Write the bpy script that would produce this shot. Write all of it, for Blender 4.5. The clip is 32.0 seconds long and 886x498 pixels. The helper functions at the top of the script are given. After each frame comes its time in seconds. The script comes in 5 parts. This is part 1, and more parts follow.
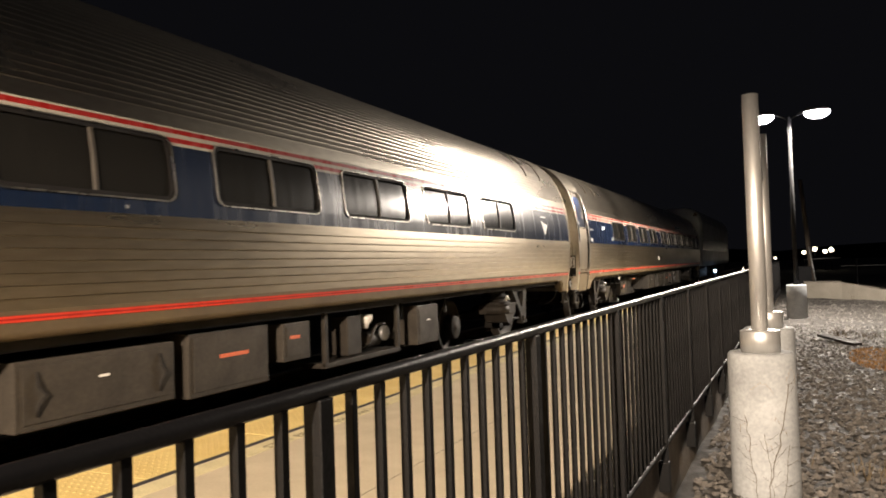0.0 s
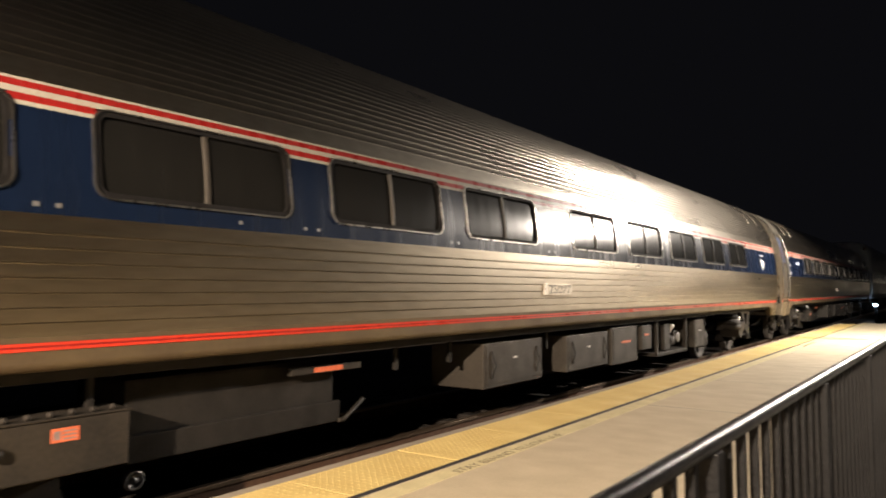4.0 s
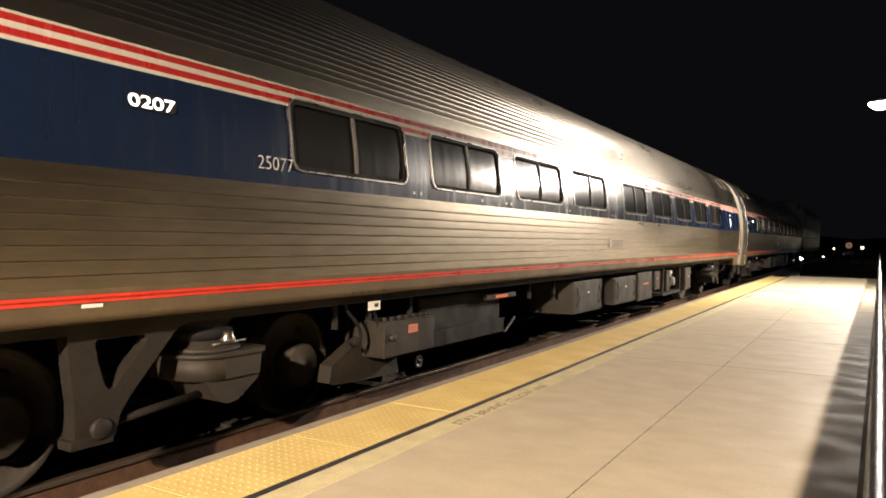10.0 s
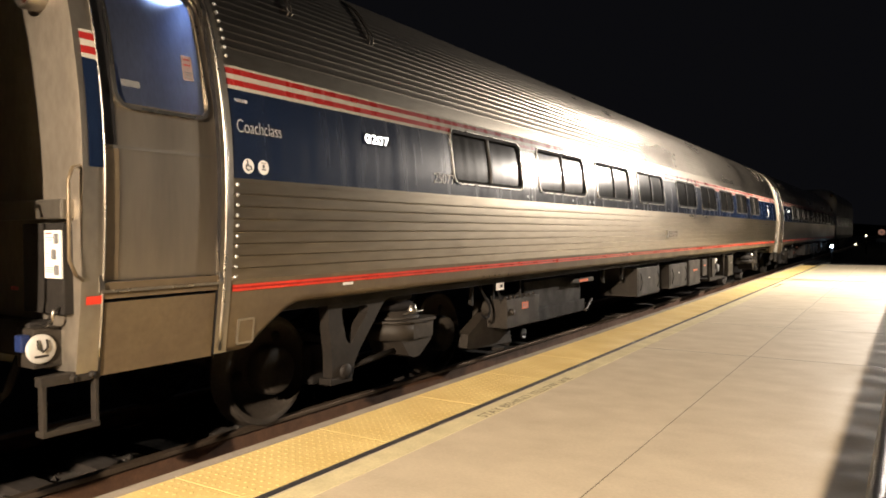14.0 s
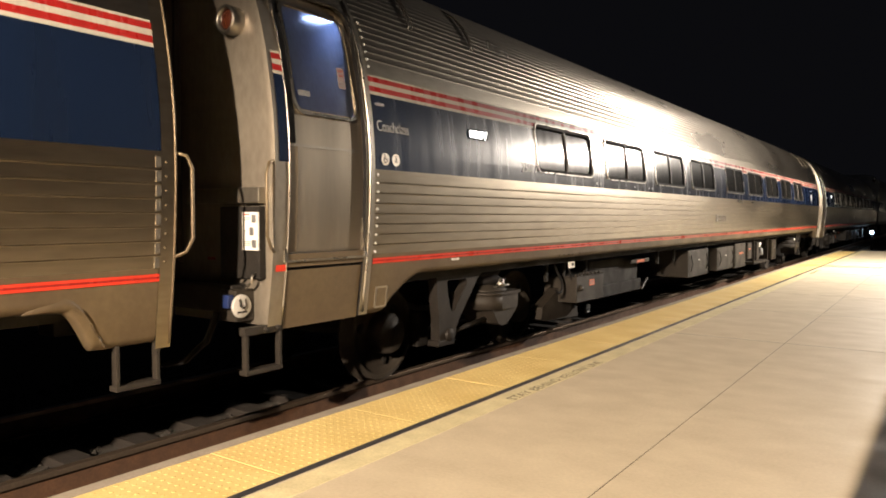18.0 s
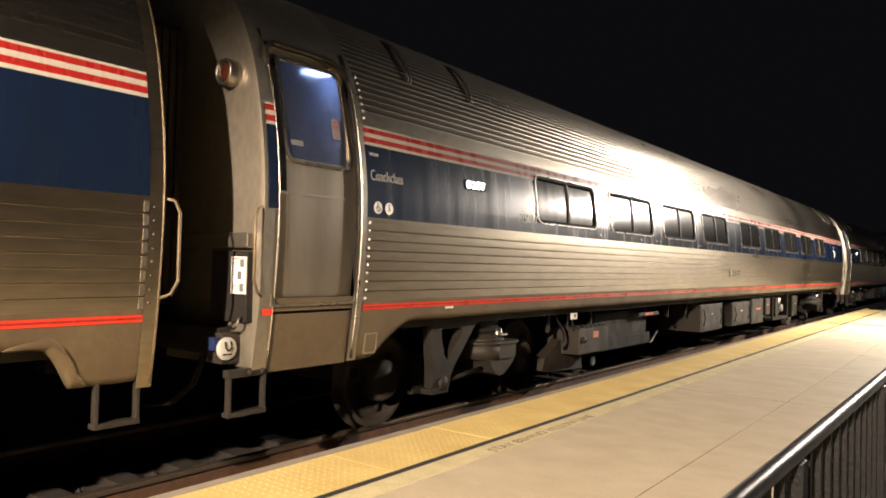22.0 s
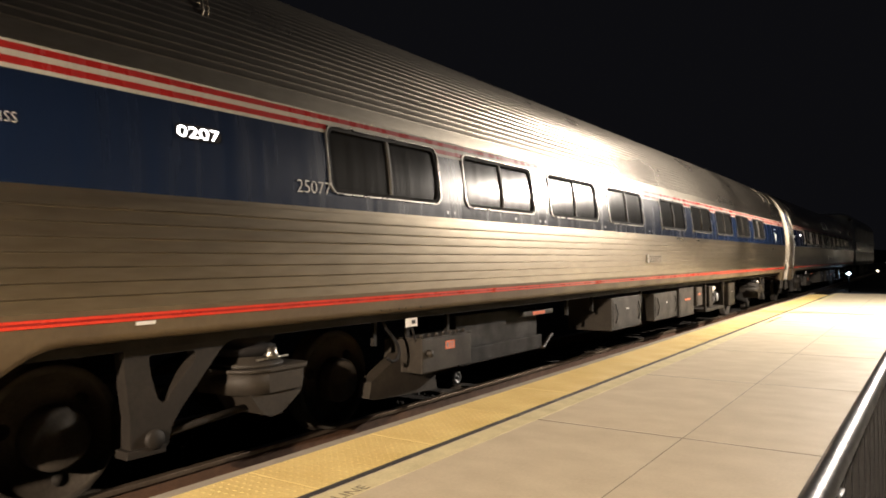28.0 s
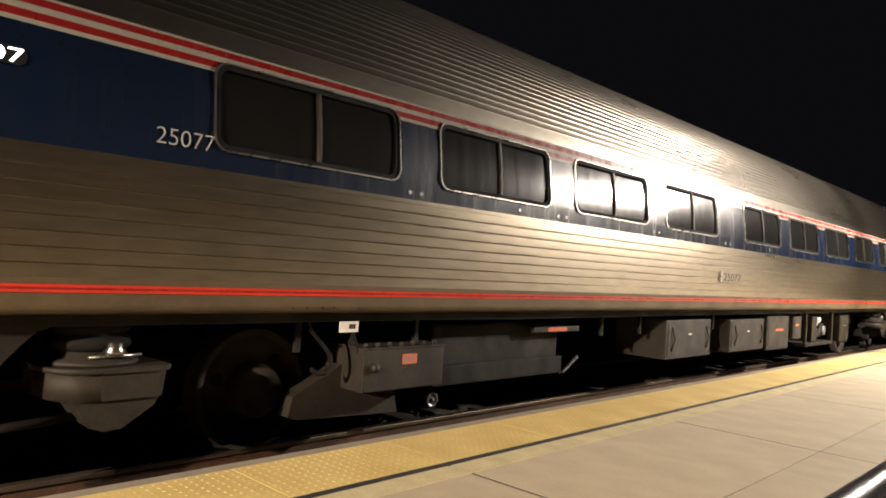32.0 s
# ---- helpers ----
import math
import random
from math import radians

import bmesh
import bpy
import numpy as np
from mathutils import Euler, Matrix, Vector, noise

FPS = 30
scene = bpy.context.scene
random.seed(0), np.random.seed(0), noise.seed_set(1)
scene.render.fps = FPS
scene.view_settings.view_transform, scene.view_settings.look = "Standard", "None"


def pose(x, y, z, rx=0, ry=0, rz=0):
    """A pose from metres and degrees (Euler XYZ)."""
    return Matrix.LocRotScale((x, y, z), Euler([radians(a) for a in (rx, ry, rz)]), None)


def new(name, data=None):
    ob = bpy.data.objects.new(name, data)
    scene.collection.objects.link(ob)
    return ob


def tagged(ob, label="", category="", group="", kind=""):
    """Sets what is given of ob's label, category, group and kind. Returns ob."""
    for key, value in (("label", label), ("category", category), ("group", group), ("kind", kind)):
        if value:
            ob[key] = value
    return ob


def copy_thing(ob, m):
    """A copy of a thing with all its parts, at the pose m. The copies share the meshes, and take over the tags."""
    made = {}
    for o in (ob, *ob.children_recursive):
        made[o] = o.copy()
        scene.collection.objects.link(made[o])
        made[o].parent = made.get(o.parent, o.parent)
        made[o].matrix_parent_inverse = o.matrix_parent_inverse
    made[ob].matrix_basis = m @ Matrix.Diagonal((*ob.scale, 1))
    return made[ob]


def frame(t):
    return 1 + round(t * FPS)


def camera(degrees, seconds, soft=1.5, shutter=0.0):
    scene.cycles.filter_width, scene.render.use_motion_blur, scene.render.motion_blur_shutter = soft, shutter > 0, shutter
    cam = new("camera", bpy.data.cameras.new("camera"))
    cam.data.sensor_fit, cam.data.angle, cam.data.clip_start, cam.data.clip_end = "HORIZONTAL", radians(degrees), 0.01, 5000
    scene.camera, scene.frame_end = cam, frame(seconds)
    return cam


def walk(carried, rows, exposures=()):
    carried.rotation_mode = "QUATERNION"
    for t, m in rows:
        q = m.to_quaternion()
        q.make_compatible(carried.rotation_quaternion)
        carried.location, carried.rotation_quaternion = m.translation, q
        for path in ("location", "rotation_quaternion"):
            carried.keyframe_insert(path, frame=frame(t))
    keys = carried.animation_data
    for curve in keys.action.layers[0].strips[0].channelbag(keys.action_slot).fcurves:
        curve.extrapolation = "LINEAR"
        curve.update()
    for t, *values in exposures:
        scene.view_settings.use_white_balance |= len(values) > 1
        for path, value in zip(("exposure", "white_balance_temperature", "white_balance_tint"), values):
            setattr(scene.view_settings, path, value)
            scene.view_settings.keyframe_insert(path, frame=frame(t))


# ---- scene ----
cam = camera(63.82, 32.0, soft=1.75, shutter=0.4)
# seconds, place, pitch, roll, yaw
PATH = [
    (0.0, 4.430, -5.411, 1.235, 1.44, 1.86, 26.07),
    (0.5, 4.407, -5.492, 1.256, 1.23, 1.88, 26.80),
    (1.0, 4.413, -5.535, 1.263, 1.25, 1.52, 27.24),
    (1.5, 4.411, -5.537, 1.265, 1.44, 0.87, 27.67),
    (2.0, 4.387, -5.539, 1.265, 1.57, 0.48, 28.20),
    (2.5, 4.303, -5.562, 1.266, 1.57, 0.74, 28.64),
    (3.0, 4.173, -5.595, 1.271, 2.16, 0.60, 30.04),
    (3.5, 4.074, -5.625, 1.281, 3.23, 0.51, 32.46),
    (4.0, 3.994, -5.663, 1.288, 3.38, 0.10, 35.83),
    (4.5, 3.893, -5.728, 1.293, 3.29, -0.38, 39.63),
    (6.5, 3.578, -5.944, 1.312, 0.59, -0.51, 34.85),
    (7.0, 3.587, -5.926, 1.318, 0.01, -0.44, 32.52),
    (7.5, 3.588, -5.901, 1.329, -0.37, -0.28, 31.14),
    (8.0, 3.588, -5.901, 1.338, -0.46, -0.33, 30.58),
    (8.5, 3.580, -5.892, 1.338, -0.68, -0.56, 30.90),
    (9.0, 3.570, -5.891, 1.337, -0.73, -0.56, 31.24),
    (9.5, 3.582, -5.900, 1.340, -0.69, -0.65, 31.14),
    (10.0, 3.590, -5.906, 1.343, -0.82, -0.76, 30.84),
    (10.5, 3.595, -5.903, 1.347, -0.95, -0.80, 30.53),
    (11.0, 3.601, -5.902, 1.350, -0.99, -0.78, 30.34),
    (11.5, 3.601, -5.904, 1.351, -1.02, -0.63, 30.70),
    (12.0, 3.599, -5.909, 1.350, -1.27, -0.20, 31.51),
    (12.5, 3.595, -5.906, 1.346, -1.46, 0.29, 32.30),
    (13.0, 3.593, -5.907, 1.345, -1.45, 0.58, 32.84),
    (13.5, 3.613, -5.924, 1.346, -1.37, 0.44, 33.03),
    (14.0, 3.626, -5.930, 1.347, -1.30, 0.25, 32.81),
    (14.5, 3.631, -5.929, 1.347, -1.37, -0.05, 32.42),
    (16.5, 3.647, -5.910, 1.346, -1.74, 0.11, 31.41),
    (17.0, 3.654, -5.909, 1.349, -1.89, 0.29, 32.14),
    (17.5, 3.640, -5.912, 1.347, -2.43, 0.15, 33.56),
    (18.0, 3.629, -5.942, 1.346, -2.66, -0.10, 35.24),
    (18.5, 3.658, -5.996, 1.347, -2.46, -0.42, 36.09),
    (19.0, 3.713, -6.068, 1.342, -2.25, -1.02, 35.87),
    (19.5, 3.742, -6.117, 1.338, -1.74, -0.92, 35.03),
    (20.0, 3.750, -6.130, 1.341, -1.06, -0.49, 34.62),
    (20.5, 3.789, -6.067, 1.347, -0.44, -0.23, 34.68),
    (21.0, 3.869, -5.958, 1.354, -0.07, -0.36, 35.30),
    (21.5, 3.904, -5.894, 1.353, 0.40, -0.62, 36.35),
    (22.0, 3.904, -5.804, 1.353, 1.19, -1.35, 37.34),
    (22.5, 3.849, -5.649, 1.350, 1.80, -1.88, 36.92),
    (23.0, 3.801, -5.475, 1.350, 1.57, -1.38, 35.80),
    (23.5, 3.802, -5.336, 1.342, 0.86, -0.76, 36.08),
    (24.0, 3.805, -5.152, 1.331, 0.74, -0.27, 37.13),
    (24.5, 3.749, -4.936, 1.325, 1.01, 0.13, 37.23),
    (25.0, 3.736, -4.686, 1.325, 1.35, 0.61, 36.41),
    (25.5, 3.805, -4.387, 1.321, 1.08, 0.48, 35.23),
    (27.5, 3.803, -3.232, 1.292, 0.97, 0.35, 36.22),
    (28.0, 3.759, -2.951, 1.295, 1.01, 0.52, 34.28),
    (28.5, 3.769, -2.663, 1.284, 0.67, -0.01, 33.67),
    (29.0, 3.761, -2.403, 1.279, 0.92, -0.17, 33.76),
    (29.5, 3.732, -2.162, 1.284, 1.34, -0.14, 34.04),
    (30.0, 3.716, -1.970, 1.278, 1.29, -0.18, 34.96),
    (30.5, 3.769, -1.737, 1.265, 1.38, -0.69, 35.86),
    (31.0, 3.810, -1.480, 1.247, 1.13, -1.92, 37.47),
    (31.5, 3.835, -1.223, 1.240, 1.19, -3.06, 40.64),
    (32.0, 3.877, -0.985, 1.244, 1.15, -3.71, 43.55),
]
# seconds, way of the train along its track
TRAIN = [
    (0.0, -11.047),
    (0.5, -10.139),
    (1.0, -9.269),
    (1.5, -8.468),
    (2.0, -7.737),
    (2.5, -7.077),
    (3.0, -6.492),
    (3.5, -5.978),
    (4.0, -5.532),
    (4.5, -5.145),
    (6.5, -3.851),
    (7.0, -3.559),
    (7.5, -3.281),
    (8.0, -3.011),
    (8.5, -2.760),
    (9.0, -2.517),
    (9.5, -2.271),
    (10.0, -2.025),
    (10.5, -1.772),
    (11.0, -1.508),
    (11.5, -1.242),
    (12.0, -0.983),
    (12.5, -0.740),
    (13.0, -0.501),
    (13.5, -0.276),
    (14.0, -0.067),
    (14.5, 0.121),
    (16.5, 0.757),
    (17.0, 0.883),
    (17.5, 0.973),
    (18.0, 1.028),
    (18.5, 1.048),
    (19.0, 1.049),
    (32.0, 1.049),
]
walk(cam, [(t, pose(x, y, z, 90 + pitch, roll, yaw)) for t, x, y, z, pitch, roll, yaw in PATH], [(0.0, 0.0), (17.0, -0.04), (20.0, 0.0), (24.0, 0.12), (28.0, 0.17), (30.0, 0.16), (32.0, 0.06)])

# ---- light ----
world = bpy.data.worlds.new("night_sky")
scene.world = world
world.use_nodes = True
world.node_tree.nodes["Background"].inputs[0].default_value = (0.8, 0.8, 1.0, 1)
world.node_tree.nodes["Background"].inputs[1].default_value = 0.0042
scene.view_settings.exposure = 0.0
WARM, COOL = (1.0, 0.79, 0.595), (1.0, 0.88, 0.755)
# pole x, y, height, for each lit head its reach and watts, colour, beam width and tilt
LAMPS = [(4.53, 16.0, 5.04, ((-0.68, 1250.0), (0.68, 6200.0)), COOL, 175, -6), (4.02, -14.0, 5.04, ((0.68, 21800.0),), WARM, 166, 0)]
RAIL_TOP = -0.25      # platform surface is z = 0
TRACK_X = -1.66


# ---- materials ----
def material(name, base, rough=0.6, metal=0.0, vary=0.25, scale=6.0, fine=60.0, bump=0.15, stain=None, emit=None, spec=0.5, stretch=(1, 1, 1), coat=0.0, jitter=0.0):
    m = bpy.data.materials.new(name)
    m.use_nodes = True
    nt = m.node_tree
    n, l = nt.nodes, nt.links
    b = n["Principled BSDF"]
    b.inputs["Metallic"].default_value = metal
    b.inputs["Specular IOR Level"].default_value = spec
    b.inputs["Coat Weight"].default_value = coat
    b.inputs["Coat Roughness"].default_value = 0.06
    co = n.new("ShaderNodeTexCoord")
    mp = n.new("ShaderNodeMapping")
    mp.inputs["Scale"].default_value = stretch
    l.new(co.outputs["Object"], mp.inputs["Vector"])
    big, small = n.new("ShaderNodeTexNoise"), n.new("ShaderNodeTexNoise")
    big.inputs["Scale"].default_value, big.inputs["Detail"].default_value = scale, 5
    small.inputs["Scale"].default_value, small.inputs["Detail"].default_value = fine, 3
    l.new(mp.outputs[0], big.inputs["Vector"])
    l.new(mp.outputs[0], small.inputs["Vector"])
    ramp = n.new("ShaderNodeMapRange")
    ramp.inputs[1].default_value, ramp.inputs[2].default_value = 0.3, 0.7
    ramp.inputs[3].default_value, ramp.inputs[4].default_value = 0.0, 1.0
    l.new(big.outputs[0], ramp.inputs[0])
    mix = n.new("ShaderNodeMix")
    mix.data_type = "RGBA"
    dark = stain or tuple(c * (1 - vary) for c in base)
    mix.inputs[6].default_value = (*dark, 1)
    mix.inputs[7].default_value = (*base, 1)
    l.new(ramp.outputs[0], mix.inputs[0])
    mix2 = n.new("ShaderNodeMix")
    mix2.data_type, mix2.blend_type = "RGBA", "MULTIPLY"
    mix2.inputs[0].default_value = 1.0
    grain = n.new("ShaderNodeMapRange")
    grain.inputs[1].default_value, grain.inputs[2].default_value = 0.25, 0.75
    grain.inputs[3].default_value, grain.inputs[4].default_value = 1 - vary * 0.8, 1 + vary * 0.3
    l.new(small.outputs[0], grain.inputs[0])
    l.new(mix.outputs[2], mix2.inputs[6])
    l.new(grain.outputs[0], mix2.inputs[7])
    out = mix2.outputs[2]
    if jitter:
        info = n.new("ShaderNodeObjectInfo")
        geo = n.new("ShaderNodeNewGeometry")
        add = n.new("ShaderNodeMath")
        add.operation = "ADD"
        l.new(info.outputs["Random"], add.inputs[0])
        l.new(geo.outputs["Random Per Island"], add.inputs[1])
        r = n.new("ShaderNodeMapRange")
        r.inputs[2].default_value = 2.0
        r.inputs[3].default_value, r.inputs[4].default_value = 1 - jitter, 1 + jitter
        l.new(add.outputs[0], r.inputs[0])
        mix3 = n.new("ShaderNodeMix")
        mix3.data_type, mix3.blend_type = "RGBA", "MULTIPLY"
        mix3.inputs[0].default_value = 1.0
        l.new(out, mix3.inputs[6])
        l.new(r.outputs[0], mix3.inputs[7])
        out = mix3.outputs[2]
    l.new(out, b.inputs["Base Color"])
    rr = n.new("ShaderNodeMapRange")
    rr.inputs[1].default_value, rr.inputs[2].default_value = 0.3, 0.7
    rr.inputs[3].default_value, rr.inputs[4].default_value = min(1, rough * 1.25), rough * 0.85
    l.new(big.outputs[0], rr.inputs[0])
    l.new(rr.outputs[0], b.inputs["Roughness"])
    if bump:
        bp = n.new("ShaderNodeBump")
        bp.inputs["Strength"].default_value, bp.inputs["Distance"].default_value = bump, 0.01
        l.new(small.outputs[0], bp.inputs["Height"])
        l.new(bp.outputs[0], b.inputs["Normal"])
    if emit:
        b.inputs["Emission Color"].default_value = (*emit[:3], 1)
        if len(emit) > 4:
            l.new(mix.outputs[2], b.inputs["Emission Color"])
        b.inputs["Emission Strength"].default_value = emit[3]
    return m


def brushed(m, amount, grain=(0.0, 0.0, 1.0)):
    """Gives a rolled sheet its grain along the car, so that its gloss spreads up and down."""
    v = m.node_tree.nodes.new("ShaderNodeCombineXYZ")
    for k in range(3):
        v.inputs[k].default_value = grain[k]
    b = m.node_tree.nodes["Principled BSDF"]
    m.node_tree.links.new(v.outputs[0], b.inputs["Tangent"])
    b.inputs["Anisotropic"].default_value = amount


M = {}
M["steel"] = material("stainless_steel", (0.50, 0.436, 0.338), 0.32, 0.985, 0.22, 0.9, 14, 0.05, stain=(0.32, 0.273, 0.205), stretch=(1, 0.25, 1.6))
# side steel toned darker, standing in for the weaker light on the roof
M["roof"] = material("dimmed_roof_steel", (0.425, 0.385, 0.33), 0.285, 0.982, 0.22, 1.1, 20, 0.05, stain=(0.25, 0.225, 0.185), stretch=(1, 0.3, 1))
M["smooth"] = material("smooth_stainless", (0.47, 0.425, 0.35), 0.39, 0.955, 0.16, 1.6, 22, 0.02, stain=(0.36, 0.33, 0.28), stretch=(1, 1, 0.6))
M["door"] = material("door_steel", (0.52, 0.46, 0.37), 0.34, 0.95, 0.10, 1.2, 14, 0.015, stain=(0.38, 0.33, 0.26), stretch=(1, 2.2, 0.35))
brushed(M["steel"], 0.5)
brushed(M["roof"], 0.5)
M["letterboard"] = material("plain_letterboard_steel", (0.47, 0.43, 0.37), 0.31, 0.982, 0.2, 1.1, 20, 0.04, stain=(0.30, 0.27, 0.22), stretch=(1, 0.3, 1))
brushed(M["letterboard"], 0.5)
M["endwall"] = material("dull_end_steel", (0.47, 0.425, 0.35), 0.42, 0.90, 0.2, 2.2, 26, 0.05, stain=(0.33, 0.29, 0.235), stretch=(1, 1, 0.5))
M["sill"] = material("dirty_sill_steel", (0.160, 0.122, 0.071), 0.48, 0.4, 0.18, 1.8, 24, 0.03, stain=(0.105, 0.075, 0.046))
M["trim"] = material("bright_trim", (0.44, 0.415, 0.37), 0.28, 0.97, 0.1, 5, 40, 0.03)
M["blue"] = material("blue_enamel", (0.0055, 0.0118, 0.0315), 0.24, 0.0, 0.20, 1.6, 24, 0.006, spec=0.58, stretch=(1, 5, 0.35), coat=0.2)
M["red"] = material("red_film", (0.30, 0.018, 0.016), 0.27, 0.0, 0.15, 2, 30, 0.01, spec=0.45, stretch=(1, 4, 1))
M["white"] = material("white_film", (0.42, 0.39, 0.33), 0.27, 0.0, 0.12, 2, 30, 0.01, spec=0.45, stretch=(1, 4, 1))
M["redline"] = material("red_reflective_line", (0.66, 0.045, 0.022), 0.3, 0.0, 0.2, 2, 40, 0.02)
M["glass"] = material("tinted_glass", (0.014, 0.0135, 0.0125), 0.165, 0.0, 0.2, 1.6, 9, 0.0, spec=0.34, stain=(0.010, 0.0098, 0.009), stretch=(1, 5, 0.4), coat=0.12)
M["rubber"] = material("black_rubber", (0.012, 0.011, 0.011), 0.75, 0.0, 0.3, 6, 50, 0.2, spec=0.15)
M["locker"] = material("dusty_locker_paint", (0.051, 0.043, 0.034), 0.6, 0.0, 0.4, 3, 35, 0.15, stain=(0.032, 0.027, 0.021), spec=0.3)
# dark canvas lightened for platform bounce light that hardly reaches the gap
M["diaphragm"] = material("lifted_diaphragm_canvas", (0.045, 0.038, 0.032), 0.8, 0.0, 0.3, 4, 40, 0.1, spec=0.2)
M["under"] = material("grey_undercarriage_paint", (0.034, 0.028, 0.0215), 0.6, 0.0, 0.4, 3, 35, 0.15, stain=(0.019, 0.0155, 0.012), spec=0.3)
M["underdark"] = material("grimy_frame_paint", (0.018, 0.0155, 0.013), 0.75, 0.0, 0.4, 4, 40, 0.2, spec=0.25)
M["wheel"] = material("worn_wheel_steel", (0.048, 0.040, 0.032), 0.65, 0.2, 0.35, 5, 40, 0.15, spec=0.25)
M["label"] = material("orange_label", (0.75, 0.17, 0.07), 0.5, 0.0, 0.3, 30, 90, 0.02)
M["darkstone"] = material("dark_ballast_stone", (0.034, 0.029, 0.024), 0.8, 0.0, 0.4, 12, 90, 0.3, jitter=0.7)
M["notice"] = material("dim_notice_paper", (0.26, 0.20, 0.19), 0.5, 0.0, 0.2, 30, 80, 0.0)
M["decal"] = material("pale_lettering_film", (0.45, 0.44, 0.41), 0.5, 0.0, 0.12, 8, 60, 0.0)
M["slabside"] = material("rough_slab_edge", (0.22, 0.18, 0.135), 0.8, 0.0, 0.3, 4, 50, 0.3)
M["cable"] = material("blue_plug_plastic", (0.01, 0.022, 0.09), 0.5, 0.0, 0.2, 20, 60, 0.02)
# undercarriage paint with the shade under the sill put into its colour
M["bracket"] = material("shaded_bracket_paint", (0.020, 0.0165, 0.0135), 0.6, 0.0, 0.4, 3, 35, 0.15, stain=(0.012, 0.010, 0.008), spec=0.25)
M["vestibule"] = material("vestibule_lining", (0.36, 0.43, 0.60), 0.55, 0.0, 0.2, 3, 40, 0.02)
M["vestlamp"] = material("vestibule_lamp_cover", (0.8, 0.8, 0.8), 0.4, emit=(0.50, 0.64, 1.0, 6.5), bump=0)
M["rimface"] = material("worn_rim_steel", (0.042, 0.034, 0.025), 0.75, 0.1, 0.3, 5, 40, 0.1)
M["paper"] = material("white_label", (0.75, 0.73, 0.7), 0.5, 0.0, 0.1, 8, 60, 0.02)
M["ink"] = material("dark_print", (0.03, 0.03, 0.032), 0.5, 0.0, 0.2, 8, 60, 0.0)
M["doorglass"] = material("clouded_door_glass", (0.62, 0.72, 0.98), 0.42, 0.0, 0.25, 3, 30, 0.0, stretch=(1, 2, 0.6))
M["doorglass"].node_tree.nodes["Principled BSDF"].inputs["Transmission Weight"].default_value = 0.96
M["doorglass"].node_tree.nodes["Principled BSDF"].inputs["IOR"].default_value = 1.12
M["display"] = material("lit_number_display", (0.8, 0.8, 0.8), 0.4, emit=(1, 0.97, 0.95, 7.0), bump=0)
M["marker"] = material("red_marker_lens", (0.07, 0.02, 0.01), 0.15, 0.0, 0.2, 9, 40, 0.05, coat=0.5)
M["concrete"] = material("platform_concrete", (0.575, 0.50, 0.362), 0.60, 0.0, 0.12, 2.6, 45, 0.05, stain=(0.505, 0.435, 0.31), jitter=0.06, stretch=(1.0, 1.3, 1))
M["kerb"] = material("kerb_concrete", (0.36, 0.31, 0.25), 0.7, 0.0, 0.2, 4, 60, 0.2)
M["yellow"] = material("tactile_yellow", (0.80, 0.635, 0.265), 0.5, 0.0, 0.22, 2.2, 60, 0.05, stain=(0.67, 0.495, 0.185), jitter=0.06)
M["cream"] = material("faded_line_paint", (0.72, 0.64, 0.38), 0.6, 0.0, 0.2, 5, 60, 0.05)
M["gapline"] = material("dark_joint_strip", (0.035, 0.035, 0.04), 0.6, 0.0, 0.3, 6, 60, 0.1)
M["jointfill"] = material("dirty_joint_filler", (0.19, 0.155, 0.11), 0.8, 0.0, 0.4, 9, 60, 0.1)
M["stencil"] = material("worn_stencil_paint", (0.12, 0.10, 0.07), 0.7, 0.0, 0.5, 14, 80, 0.02, stain=(0.28, 0.23, 0.15))
M["fence"] = material("black_paint", (0.004, 0.004, 0.0045), 0.5, 0.0, 0.3, 12, 90, 0.2, spec=0.15)
M["fencerail"] = material("black_gloss_paint", (0.007, 0.007, 0.008), 0.33, 0.0, 0.3, 12, 130, 0.10, spec=0.3)
M["galv"] = material("brushed_steel_post", (0.72, 0.72, 0.71), 0.42, 0.75, 0.12, 4, 70, 0.06, stretch=(1, 1, 0.2))
M["base"] = material("cast_concrete", (0.43, 0.45, 0.465), 0.8, 0.0, 0.28, 3, 40, 0.14, stain=(0.30, 0.315, 0.325))
M["sign"] = material("grey_sign_back", (0.30, 0.30, 0.30), 0.4, 0.6, 0.15, 4, 30, 0.05)
M["gravel"] = material("crushed_stone", (0.046, 0.041, 0.035), 0.8, 0.0, 0.4, 9, 60, 0.5, stain=(0.026, 0.023, 0.02))
M["stone"] = material("stone", (0.118, 0.108, 0.097), 0.6, 0.0, 0.3, 12, 90, 0.3, jitter=0.97)
M["ballast"] = material("track_ballast", (0.055, 0.048, 0.04), 0.9, 0.0, 0.5, 12, 60, 0.6)
M["tie"] = material("weathered_tie", (0.022, 0.017, 0.013), 0.85, 0.0, 0.4, 5, 60, 0.4, stretch=(0.3, 2, 2))
M["rail"] = material("rusty_rail", (0.11, 0.057, 0.031), 0.6, 0.3, 0.35, 6, 60, 0.2)
M["railtop"] = material("worn_rail_head", (0.35, 0.27, 0.2), 0.35, 0.9, 0.25, 6, 60, 0.1)
M["lampbody"] = material("lamp_housing_paint", (0.016, 0.016, 0.017), 0.85, 0.0, 0.15, 8, 50, 0.05, spec=0.1)
M["lens"] = material("lamp_lens", (0.9, 0.9, 0.9), 0.3, emit=(1.0, 0.93, 1.0, 55.0), bump=0)
M["farlight"] = material("distant_light", (0.9, 0.9, 0.9), 0.3, emit=(0.55, 0.75, 1.0, 40.0), bump=0)
